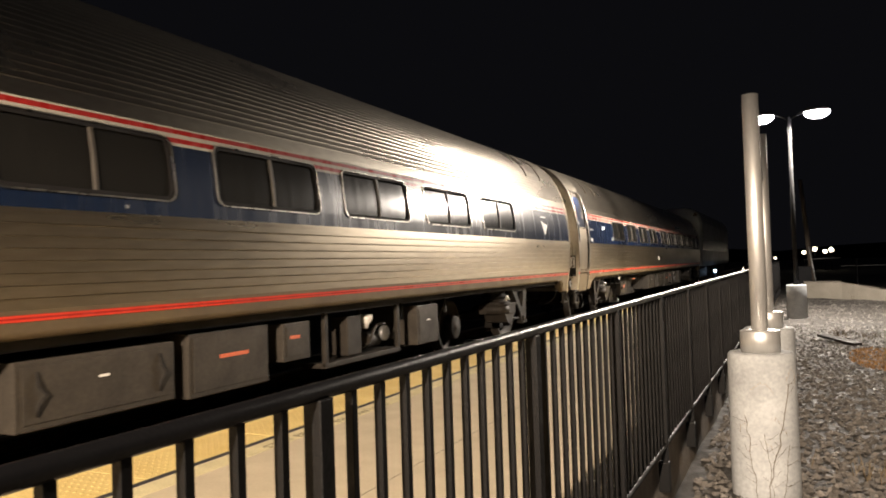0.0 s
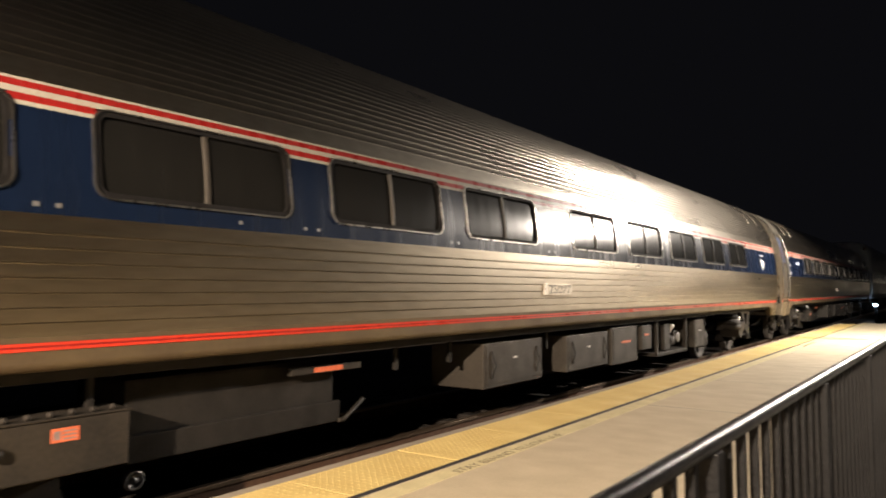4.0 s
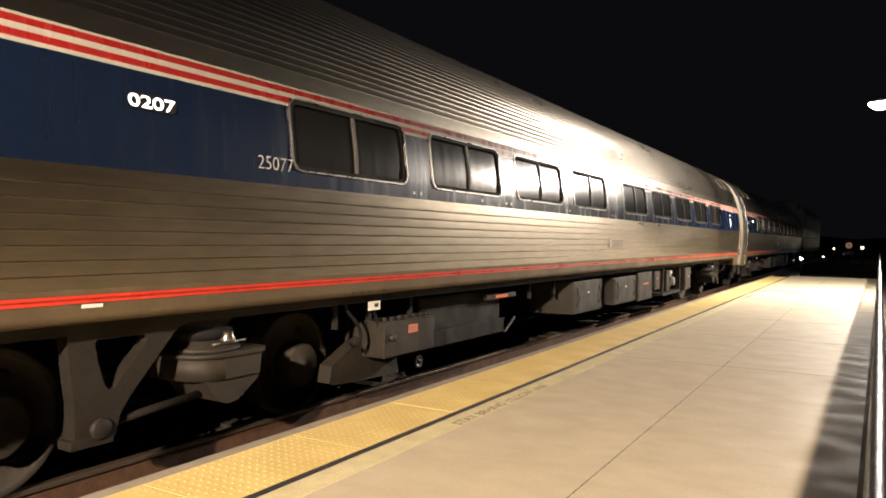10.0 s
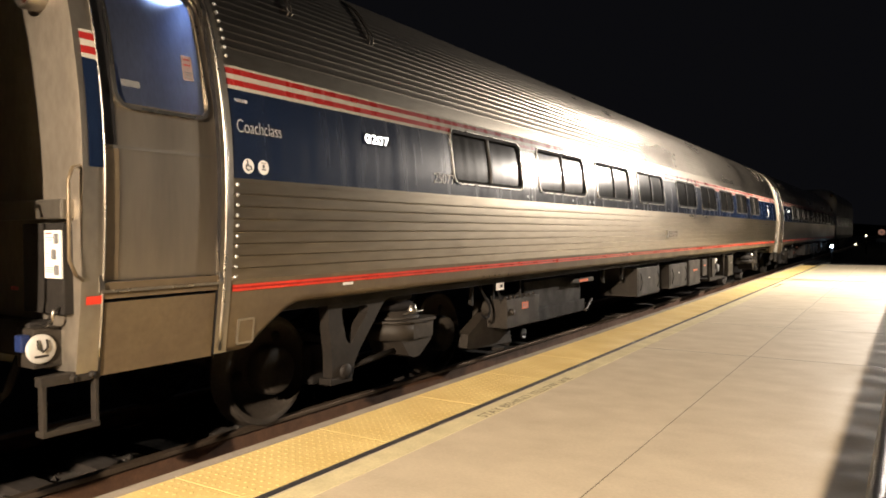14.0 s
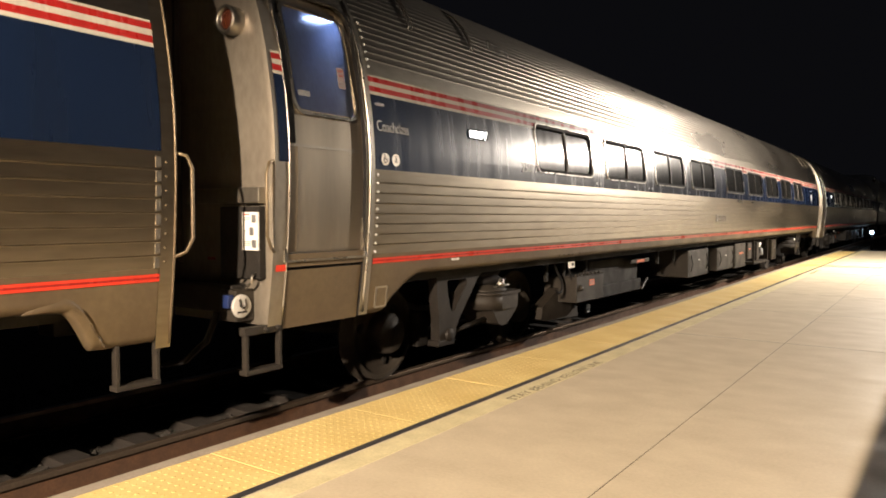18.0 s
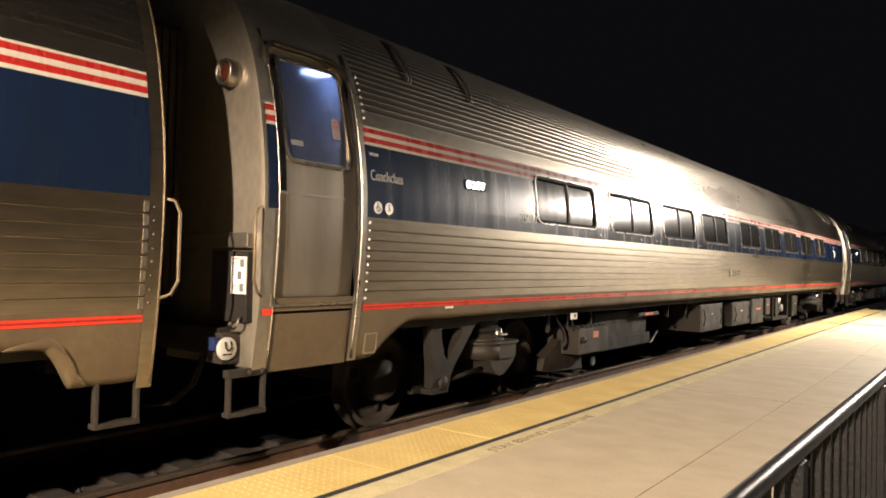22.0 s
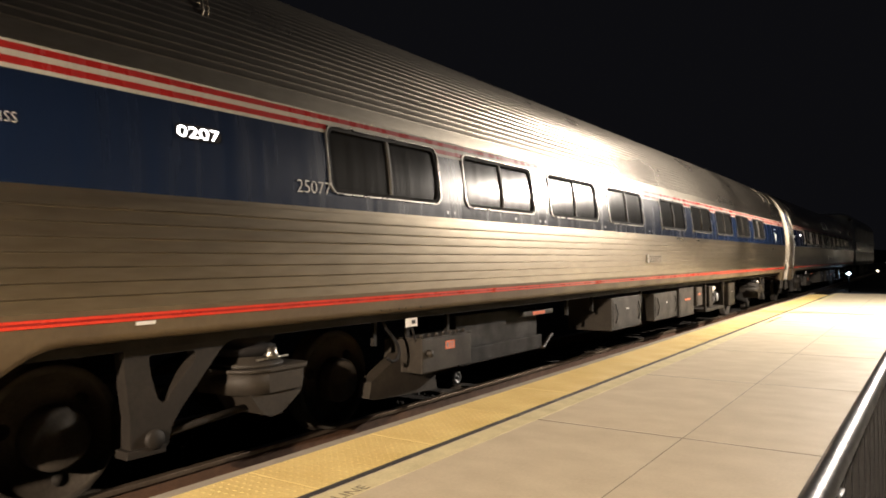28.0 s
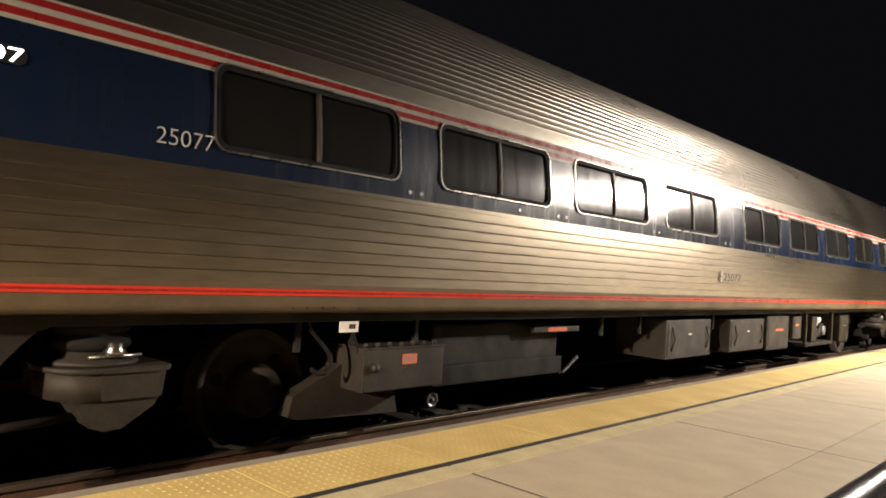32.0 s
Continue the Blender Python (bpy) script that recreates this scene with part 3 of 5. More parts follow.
    for s in (1, -1):
        if s == 1:
            bm = skin(1.33, 2.35, [(D0, D1)], -0.032, 10, (1,))
            for z0, z1, spans in ((2.35, 3.095, [(D0, D0 + 0.12), (D1 - 0.075, D1)]), (3.095, 3.21, [(D0, D1)])):
                other = bpy.data.meshes.new("door")
                strip = skin(z0, z1, spans, -0.032, 8, (1,))
                strip.to_mesh(other)
                strip.free()
                bm.from_mesh(other)
                bpy.data.meshes.remove(other)
            bmesh.ops.remove_doubles(bm, verts=bm.verts[:], dist=0.0005)
        else:
            bm = skin(1.33, 3.21, [(D0, D1)], -0.032, 16, (s,))
        d = part("door", bm, M["door"], car, "closed stainless steel vestibule door")
        if s == 1:
            def door_x(z):
                return side_x(z) - 0.06
            o, i = round_rect(D0 + 0.085, D1 - 0.035, 2.315, 3.135, 0.10), round_rect(D0 + 0.107, D1 - 0.057, 2.337, 3.113, 0.085)
            part("pane_frame", ring(o, i, 0.024, 0.046, door_x), M["trim"], d, "rounded bright pane frame")
            part("pane", sheet(i, 0.022, door_x), M["doorglass"], d, "clouded door window lit blue from inside")
            nt = part("notice", sheet([(D1 - 0.205, 2.56), (D1 - 0.125, 2.56), (D1 - 0.125, 2.72), (D1 - 0.205, 2.72)], 0.025, door_x), M["notice"], d, "small white notice on the glass")
            for z, c in ((2.58, "sign"), (2.605, "sign"), (2.655, "red"), (2.69, "red")):
                part("print", sheet([(D1 - 0.19, z), (D1 - 0.14, z), (D1 - 0.14, z + 0.01), (D1 - 0.19, z + 0.01)], 0.027, door_x, 2), M[c], nt)
            part("notice", sheet([(D0 + 0.15, 2.45), (D0 + 0.27, 2.45), (D0 + 0.27, 2.49), (D0 + 0.15, 2.49)], 0.025, door_x), M["sign"], d, "faint grey notice on the glass")
            part("edge_strip", skin(1.34, 2.08, [(D0 + 0.012, D0 + 0.10)], -0.024, 4, (1,)), M["sill"], d, "brown rubber door edge")
            part("edge_strip", skin(2.10, 3.12, [(D0 + 0.004, D0 + 0.085)], -0.024, 8, (1,)), M["rubber"], d, "black rubber door edge")
            # thin strip standing in for a soft reflection across the plain door
            part("reflection_strip", skin(2.08, 2.10, [(D0 + 0.06, D1 - 0.03)], -0.026, 1, (1,)), M["smooth"], d)
        part("threshold", skin(1.235, 1.33, [(D0, D1)], 0.0, 1, (s,)), M["sill"], car, "worn door threshold")
        part("trap_panel", skin(0.80, 1.215, [(D0 + 0.012, D1 - 0.012)], -0.004, 5, (s,)), M["sill"], car, "brown steel trap panel below the door")
    room = boxed(-1.2, 1.30, D0 - 0.04, D1 + 0.04, 1.31, 3.14)
    front = [f for f in room.faces if min(v.co.x for v in f.verts) > 1.29]
    bmesh.ops.delete(room, geom=front, context="FACES_ONLY")
    part("vestibule", room, M["vestibule"], car, "pale blue-grey vestibule seen through the door glass")
    part("vestibule_lamp", boxed(1.05, 1.27, D1 - 0.20, D1 - 0.02, 3.118, 3.135, 0.004), M["vestlamp"], car, "bluish lamp over the vestibule door")
    part("grab_pole", rod(bmesh.new(), (0.95, D0 + 0.25, 1.32), (0.95, D0 + 0.25, 3.1), 0.018, 10), M["smooth"], car)
    jamb = bmesh.new()
    for y in (D0, D1):
        rows = [[jamb.verts.new((side_x(z) + o, y, z)) for z in np.linspace(0.81, 3.16, 14)] for o in (-0.12, 0.008)]
        for k in range(13):
            jamb.faces.new((rows[0][k], rows[0][k + 1], rows[1][k + 1], rows[1][k]))
    part("door_jamb", jamb, M["rubber"], car, "dark door jamb")
    part("door_trim", ring(round_rect(D0 - 0.03, D1 + 0.03, 1.27, 3.24, 0.18, 5, 0.01), round_rect(D0, D1, 1.285, 3.21, 0.15, 5, 0.01), 0.0, 0.018, side_x), M["trim"], car, "bright rounded door surround")
    # beads added to draw the lamp highlights along the post and corner edges
    for yb, r in ((D1 + 0.045, 0.014), (V0 + 0.125, 0.005)):
        part("bead", tube(bmesh.new(), [(side_x(z) + 0.006, yb, z) for z in np.linspace(0.83, 3.3, 18)], r, 8), M["trim"], car, "vertical bead added to catch an edge highlight")
    # bolt row beside the door
    bolt = mesh("bolt_head", lathe(bmesh.new(), [(0.013, 0), (0.011, 0.009), (0.0, 0.012)], "x", 8), M["galv"])
    for z in [1.31 + k * 0.068 for k in range(10)] + [2.78 + k * 0.06 for k in range(7)]:
        part("bolt_head", bolt, None, car, at=pose(side_x(z) + 0.008, V1 + 0.03, z))
    # end sheets
    for name, y, w in (("end_sheet", END_A + 0.01, -1), ("end_sheet", END_B - 0.01, 1)):
        bm = bmesh.new()
        zs = np.linspace(0.84, 3.99, 42)
        inn = [0.50 if z < 3.30 else 0.0 for z in zs]
        rows = [(bm.verts.new((side_x(z) - 0.002, y, z)), bm.verts.new((max(side_x(z) - 0.05, 0.0), y + w * 0.014, z)), bm.verts.new((min(i, side_x(z) * 0.9), y + w * 0.045, z))) for z, i in zip(zs, inn)]
        rowm = [(bm.verts.new((-(side_x(z) - 0.002), y, z)), bm.verts.new((-max(side_x(z) - 0.05, 0.0), y + w * 0.035, z)), bm.verts.new((-min(i, side_x(z) * 0.9), y + w * 0.06, z))) for z, i in zip(zs, inn)]
        for rr in (rows, rowm):
            for a, b in zip(rr, rr[1:]):
                for k in range(2):
                    bm.faces.new((a[k], a[k + 1], b[k + 1], b[k])).smooth = True
        part(name, bm, M["endwall"], car, "smooth stainless steel end wall")
        dia = part("diaphragm", fold(y, w, 0), M["diaphragm"], car, "dark folded gangway diaphragm")
        for k in range(1, 5):
            part("fold", fold(y, w, k), M["diaphragm"], dia)
        part("buffer_beam", boxed(-1.3, 1.3, min(y, y + w * 0.1) - 0.05, max(y, y + w * 0.1), 0.92, 1.12, 0.02), M["underdark"], car)
        bm = bmesh.new()
        box(bm, -0.12, 0.12, min(y, y + w * 0.36), max(y, y + w * 0.36), 0.72, 0.95, 0.03)
        part("coupler", bm, M["underdark"], car, "dark steel coupler")
        # stirrup step and grab bars
        x = side_x(0.9) - 0.02
        ya, yb, zl, zr, zf = (-3.87, -3.58, 0.80, 0.80, 0.55) if w < 0 else (21.10, 21.35, 0.86, 0.96, 0.625)
        bm = bmesh.new()
        for (p, q), (u, v) in (((ya, zl), (ya, zf)), ((yb, zr), (yb, zf))):
            box(bm, x - 0.035, x + 0.012, p - 0.011, p + 0.011, v, q, 0.004)
        box(bm, x - 0.06, x + 0.016, ya - 0.014, yb + 0.014, zf - 0.028, zf + 0.004, 0.004)
        if w < 0:
            box(bm, x - 0.05, x + 0.014, ya - 0.02, yb + 0.02, 0.79, 0.845, 0.005)
        step = part("step", bm, M["under"], car, "flat steel stirrup step")
        if w < 0:
            for q in (ya + 0.15, yb - 0.03):
                part("bolt", lathe(bmesh.new(), [(0.020, 0), (0.018, 0.014), (0.0, 0.018)], "x", 10, (x + 0.014, q, 0.818)), M["under"], step)
        xg = side_x(1.6)
        part("grab_bar", tube(bmesh.new(), [(xg - 0.02, y, 1.97), (xg + 0.02, y + w * 0.07, 1.95), (xg + 0.03, y + w * 0.10, 1.88), (xg + 0.03, y + w * 0.10, 1.46), (xg + 0.02, y + w * 0.06, 1.38), (xg - 0.02, y, 1.35)], 0.011), M["sill"], car, "bent steel grab bar")
    part("marker_ring", lathe(bmesh.new(), [(0.098, 0.09), (0.098, 0.0), (0.088, -0.012), (0.074, 0.0), (0.072, 0.05)], "y", 24, (1.22, END_A - 0.10, 2.94), False), M["trim"], car, "bright ring round the marker lamp")
    part("marker_lens", lathe(bmesh.new(), [(0.074, 0.02), (0.06, 0.008), (0.03, 0.0), (0.0, -0.002)], "y", 20, (1.22, END_A - 0.10, 2.94)), M["marker"], car, "unlit red marker lens")
    pl = part("placard", boxed(1.34, 1.50, END_A - 0.072, END_A - 0.06, 1.36, 1.62), M["paper"], car, "white instruction placard with small pictures")
    for left, z in ((1.445, 1.405), (1.42, 1.49), (1.445, 1.575)):
        part("picture", boxed(left, left + 0.04, END_A - 0.075, END_A - 0.071, z - 0.028, z + 0.028, 0.008), M["sign"], pl, "small grey picture")
    for z, x0, x1 in ((1.578, 1.355, 1.43), (1.565, 1.355, 1.42), (1.49, 1.355, 1.385), (1.415, 1.355, 1.43), (1.403, 1.355, 1.43), (1.391, 1.355, 1.425)):
        part("print", boxed(x0, x1, END_A - 0.0745, END_A - 0.071, z, z + 0.005), M["sign"], pl)
    part("print", boxed(1.355, 1.42, END_A - 0.0745, END_A - 0.071, 1.60, 1.608), M["redline"], pl, "red heading")
    part("end_box", boxed(1.08, 1.50, END_A - 0.058, END_A + 0.1, 1.16, 1.66, 0.01), M["underdark"], car, "dark equipment box on the end wall")
    part("end_ledge", boxed(0.70, 1.52, END_A - 0.075, END_A + 0.05, 1.68, 1.79, 0.012), M["smooth"], car, "plain steel ledge on the end wall")
    part("hook", tube(bmesh.new(), [(1.46, END_A - 0.06, 1.20), (1.47, END_A - 0.10, 1.19), (1.46, END_A - 0.10, 1.14), (1.40, END_A - 0.10, 1.10), (1.34, END_A - 0.10, 1.10)], 0.009, 6), M["trim"], car, "bent bright hook")
    part("cable_plug", boxed(1.30, 1.37, END_A - 0.22, END_A - 0.17, 0.97, 1.06, 0.008), M["cable"], car, "blue cable plug")
    for k in range(3):
        part("red_dash", boxed(0.95 + 0.03 * k, 0.965 + 0.03 * k, END_A - 0.064, END_A - 0.058, 1.28, 1.30), M["red"], car)
    part("socket", lathe(bmesh.new(), [(0.08, 0.0), (0.08, 0.014), (0.07, 0.02), (0.0, 0.02)], "x", 24, (1.38, END_A - 0.125, 0.98)), M["decal"], car, "round pale jumper socket cover")
    part("socket_handle", tube(bmesh.new(), [(1.403, END_A - 0.15, 1.03), (1.41, END_A - 0.15, 0.985), (1.41, END_A - 0.125, 0.965), (1.41, END_A - 0.10, 0.985), (1.403, END_A - 0.10, 1.03)], 0.006, 6), M["under"], car, "dark bail on the socket cover")
    part("socket_print", boxed(1.40, 1.402, END_A - 0.165, END_A - 0.09, 0.935, 0.947), M["under"], car)
    part("socket_box", boxed(1.2, 1.378, END_A - 0.16, END_A + 0.05, 0.87, 1.09, 0.015), M["under"], car)
    bm = tube(bmesh.new(), [(1.05, END_A - 0.05, 0.95), (1.0, END_A - 0.12, 0.7), (0.85, END_A - 0.2, 0.55), (0.6, END_A - 0.25, 0.5)], 0.025)
    part("air_hose", bm, M["rubber"], car, "black air hose")
    # panel cover, roof hatches
    part("access_cover", skin(0.855, 1.012, [(-2.585, -2.455)], 0.006, 2, (1,)), M["sill"], car, "small square access cover")
    part("cover_frame", ring(round_rect(-2.595, -2.445, 0.845, 1.022, 0.012, 2), round_rect(-2.58, -2.46, 0.86, 1.007, 0.01, 2), 0.0, 0.010, side_x), M["smooth"], car, "pale raised rim of the access cover")
    for y in (-1.9, -0.9, 19.3, 20.2):
        bm = bmesh.new()
        for dy, rr in ((0.0, 0.007), (0.045, 0.005)):
            tube(bm, [(side_x(z) + h, y + dy + (z - 3.3) * 0.2, z) for z, h in ((3.24, -0.01), (3.28, 0.02), (3.36, 0.034), (3.5, 0.036), (3.62, 0.034), (3.70, 0.022), (3.75, -0.01))], rr, 8)
        part("roof_rib", bm, M["endwall"], car, "raised steel strap on the roof edge")
    rivet = mesh("rivet", lathe(bmesh.new(), [(0.009, 0), (0.007, 0.005), (0.0, 0.006)], "x", 8), M["underdark"])
    for y in (0.74, 0.86, 0.99, 1.09, 1.31):
        part("rivet", rivet, None, car, at=pose(side_x(1.13), y, 1.13))
    # number display, signs and lettering
    o = round_rect(-1.305, -0.952, 2.330, 2.428, 0.045)
    disp = part("number_display", sheet(o, 0.008, side_x), M["rubber"], car, "black lit number display")
    letters("0207", 0.104, M["display"], disp, on_side(-1.292, 2.342, 0.011), 0.325, "figure", "glowing white figures", 0.0)
    letters("Coachclass", 0.128, M["decal"], car, on_side(-2.635, 2.272), 0.405, bold=-0.0022)
    letters("welcome", 0.05, M["decal"], car, on_side(-2.63, 2.475), 0.11)
    letters("25077", 0.138, M["decal"], car, on_side(-0.295, 2.068), 0.36, bold=-0.0016)
    for y in (-2.55, -2.415):
        b = bmesh.new()
        b.faces.new([b.verts.new((side_x(2.05 + 0.05 * math.sin(a)) + 0.005, y + 0.05 * math.cos(a), 2.05 + 0.05 * math.sin(a))) for a in np.linspace(0, math.tau, 24, endpoint=False)])
        disc = part("round_sign", b, M["paper"], car, "round white pictogram")
        b = bmesh.new()
        if y < -2.5:
            for pts in ([(-0.008, 0.03), (-0.004, 0.002), (0.018, 0.0), (0.028, -0.022)], [(-0.016, 0.012), (-0.022, -0.012), (-0.006, -0.03), (0.014, -0.022)]):
                tube(b, [(side_x(2.05 + q) + 0.007, y + p, 2.05 + q) for p, q in pts], 0.0045, 6)
            lathe(b, [(0.008, 0), (0.0, 0.002)], "x", 8, (side_x(2.085) + 0.006, y - 0.008, 2.085))
        else:
            for z0, z1, hw in ((2.031, 2.04, 0.018), (2.045, 2.07, 0.009), (2.077, 2.082, 0.022)):
                b.faces.new([b.verts.new((side_x(z) + 0.007, yy, z)) for yy, z in ((y - hw, z0), (y + hw, z0), (y + hw, z1), (y - hw, z1))])
        part("pictogram", b, M["ink"], disc)
    # emblem at the plain end
    for k, (y0, y1) in enumerate(((19.43, 19.51), (19.54, 19.65), (19.68, 19.81))):
        b = bmesh.new()
        b.faces.new([b.verts.new((side_x(z) + 0.005, y, z)) for y, z in ((19.60 + 0.02 * k, 2.08), (19.63 + 0.02 * k, 2.08), (y1, 2.34 - 0.03 * k), (y0, 2.36 - 0.03 * k))])
        part("emblem", b, M["paper"], car, "white fan-shaped emblem")
    part("emblem_bar", skin(2.42, 2.445, [(19.45, 19.77)], 0.005, 1, (1,)), M["paper"], car)
    # cast plate on the fluted side
    plate = part("cast_plate", prism(bmesh.new(), [(7.62, 1.49), (8.34, 1.49), (8.34, 1.63), (7.62, 1.63)], 1.56, side_x(1.57) + 0.018), M["steel"], car, "cast metal plate on the fluted side")
    letters("25077", 0.15, M["under"], plate, pose(side_x(1.57) + 0.0195, 7.69, 1.505, 90, 0, 90), 0.61, "cast_figures", "dark cast figures")
    part("plate_tab", prism(bmesh.new(), [(7.595, 1.565), (7.63, 1.565), (7.63, 1.63), (7.595, 1.63)], 1.58, side_x(1.57) + 0.024), M["paper"], plate)
    part("plate_tab", prism(bmesh.new(), [(7.595, 1.49), (7.63, 1.49), (7.63, 1.555), (7.595, 1.555)], 1.58, side_x(1.57) + 0.024), M["paper"], plate)
    for y, z in ((3.05, 2.02), (1.68, 2.02), (1.80, 2.02), (3.66, 2.02), (3.80, 2.02), (5.62, 2.02), (5.74, 2.02), (7.70, 2.02), (7.86, 2.02), (9.4, 2.02)):
        part("small_mark", skin(z - 0.015, z + 0.012, [(y, y + 0.035)], 0.004, 1, (1,)), M["sign"], car)
    part("sill_label", skin(1.184, 1.206, [(-1.55, -1.42)], 0.004, 1, (1,)), M["paper"], car, "small pale label on the sill")
    # trucks
    for c in (-0.375, 17.865):
        w = 1 if c < 5 else -1
        for s in (1, -1):
            bm = bmesh.new()
            prism(bm, [(c - 1.62, 0.52), (c + 1.62, 0.52), (c + 1.62, 0.68), (c + 0.7, 0.70), (c + 0.35, 0.60), (c - 0.35, 0.60), (c - 0.7, 0.70), (c - 1.62, 0.68)], s * 0.44, s * 0.58)
            part("truck_frame", bm, M["underdark"], car, "dark cast truck side frame")
            bm = bmesh.new()
            lathe(bm, [(0.0, 0.0), (0.20, 0.0), (0.23, 0.03), (0.23, 0.07), (0.19, 0.09), (0.22, 0.12), (0.22, 0.16), (0.16, 0.2), (0.0, 0.2)], "z", 24, (s * 1.14, c - 0.02, 0.86))
            part("air_spring", bm, M["rubber"], car, "black rubber air spring")
            bm = bmesh.new()
            pan = [(c - 0.31, 0.95), (c - 0.31, 1.10), (c - 0.305, 1.20), (c - 0.285, 1.29), (c - 0.25, 1.36), (c - 0.20, 1.41), (c - 0.13, 1.438), (c - 0.05, 1.445), (c + 0.29, 1.445), (c + 0.34, 1.40), (c + 0.34, 0.95)]
            for grow, z0, z1 in ((0.0, 0.60, 0.755), (0.018, 0.755, 0.785)):
                rows = [[bm.verts.new((s * (x + grow), c + (y - c) * (1 + grow * 3) * k, z)) for y, x in pan] for z, k in ((z0, 0.95 if not grow else 1), (z1, 1.0))]
                for k in range(len(pan)):
                    bm.faces.new((rows[0][k], rows[0][(k + 1) % len(pan)], rows[1][(k + 1) % len(pan)], rows[1][k])).smooth = 0 < k < 7
                bm.faces.new(rows[0])
                bm.faces.new(rows[1])
            prism(bm, [(c - 0.20, 0.60), (c + 0.31, 0.62), (c + 0.27, 0.55), (c + 0.09, 0.43), (c - 0.01, 0.42), (c - 0.09, 0.45)], s * 1.0, s * 1.42)
            part("spring_seat", bm, M["under"], car, "grey pressed steel spring seat")
            bm = lathe(bmesh.new(), [(0.0, 0.0), (0.25, 0.0), (0.26, 0.012), (0.25, 0.03), (0.20, 0.036), (0.19, 0.075), (0.0, 0.075)], "z", 24, (s * 1.18, c - 0.02, 0.785))
            part("spring_plate", bm, M["under"], car)
            bm = bmesh.new()
            lathe(bm, [(0.05, 0.0), (0.06, 0.02), (0.045, 0.04), (0.045, 0.07), (0.02, 0.08)], "z", 14, (s * 1.36, c + 0.04, 0.845))
            rod(bm, (s * 1.38, c - 0.11, 0.838), (s * 1.38, c + 0.19, 0.845), 0.010)
            part("levelling_valve", bm, M["trim"], car, "bright levelling valve on the spring")
            # bolster anchor bracket
            bx0, bx1 = s * 1.26, s * 1.36
            a = c - w * 1.19
            bm = bmesh.new()
            outer = [(a + w * 0.05, 1.08), (a + w * 0.07, 0.80), (a + w * 0.10, 0.60), (a + w * 0.10, 0.36), (a + w * 0.36, 0.36), (a + w * 0.39, 0.50), (a + w * 0.46, 0.60), (a + w * 0.80, 0.98), (a + w * 0.93, 1.03), (a + w * 0.95, 1.08)]
            inner = [(a + w * 0.225, 0.955), (a + w * 0.24, 0.85), (a + w * 0.285, 0.70), (a + w * 0.315, 0.66), (a + w * 0.36, 0.67), (a + w * 0.41, 0.74), (a + w * 0.565, 0.90), (a + w * 0.58, 0.945), (a + w * 0.555, 0.97), (a + w * 0.24, 0.97)]
            holed_plate(bm, outer, inner, bx0, bx1)
            box(bm, min(bx0, bx1) - 0.02, max(bx0, bx1) + 0.015, a + w * 0.21 - 0.14, a + w * 0.21 + 0.13, 0.345, 0.40, 0.008)
            part("anchor_bracket", bm, M["bracket"], car, "triangular grey steel anchor bracket")
            bm = bmesh.new()
            rod(bm, (s * 1.31, a + w * 0.26, 0.44), (s * 1.26, a + w * 1.2, 0.50), 0.026, 12)
            lathe(bm, [(0.0, -0.07), (0.055, -0.07), (0.065, -0.06), (0.065, 0.06), (0.055, 0.07), (0.0, 0.07)], "x", 16, (s * 1.32, a + w * 0.26, 0.44))
            lathe(bm, [(0.0, -0.06), (0.06, -0.06), (0.06, 0.06), (0.0, 0.06)], "x", 16, (s * 1.25, a + w * 1.2, 0.50))
            part("anchor_rod", bm, M["bracket"], car, "grey anchor rod")
            for y in (c - 1.295, c + 1.295):
                bm = lathe(bmesh.new(), [(0.205, 0.0), (0.20, 0.12), (0.19, 0.145), (0.17, 0.155), (0.05, 0.158), (0.045, 0.166), (0.0, 0.168)] if s > 0 else [(0.15, 0.0), (0.135, -0.05), (0.125, -0.06), (0.0, -0.07)], "x", 20, (s * 0.80, y, 0.457))
                part("axle_cap", bm, M["rimface"], car, "round worn axle end cap")
            part("brake_unit", boxed(min(s * 0.62, s * 0.95), max(s * 0.62, s * 0.95), c - w * 0.80 - 0.09, c - w * 0.80 + 0.09, 0.26, 0.62, 0.03), M["underdark"], car, "dark brake unit")
    # wheelsets, which roll
    tyre = mesh("wheel", lathe(bmesh.new(), [(0.16, -0.06), (0.20, -0.03), (0.39, -0.02), (0.40, -0.065), (0.457, -0.065), (0.457, 0.045), (0.485, 0.05), (0.485, 0.075), (0.40, 0.07), (0.38, 0.03), (0.20, 0.02), (0.16, 0.06)], "x", 36), M["wheel"])
    rim = mesh("rim", lathe(bmesh.new(), [(0.402, 0.0), (0.410, 0.006), (0.448, 0.006), (0.4565, 0.0)], "x", 36, (0, 0, 0), False), M["rimface"])
    spot = mesh("balance_mark", lathe(bmesh.new(), [(0.05, 0.0), (0.05, 0.008), (0.0, 0.01)], "x", 10), M["underdark"])
    for y in WHEELS:
        ws = part("wheelset", rod(bmesh.new(), (-0.80, 0, 0), (0.80, 0, 0), 0.085, 16), M["wheel"], car, "pair of worn steel wheels on an axle", at=pose(0, y, 0.457))
        part("wheel", tyre, None, ws, at=pose(0.76, 0, 0, 0, 0, 180))
        part("wheel", tyre, None, ws, at=pose(-0.76, 0, 0))
        part("rim", rim, None, ws, "pale worn wheel rim", at=pose(0.826, 0, 0))
        for k in range(3):
            a = k * math.tau / 3
            part("lightening_hole", spot, None, ws, at=pose(0.785, 0.29 * math.cos(a), 0.29 * math.sin(a)))
    # underfloor equipment
    fx = 1.35
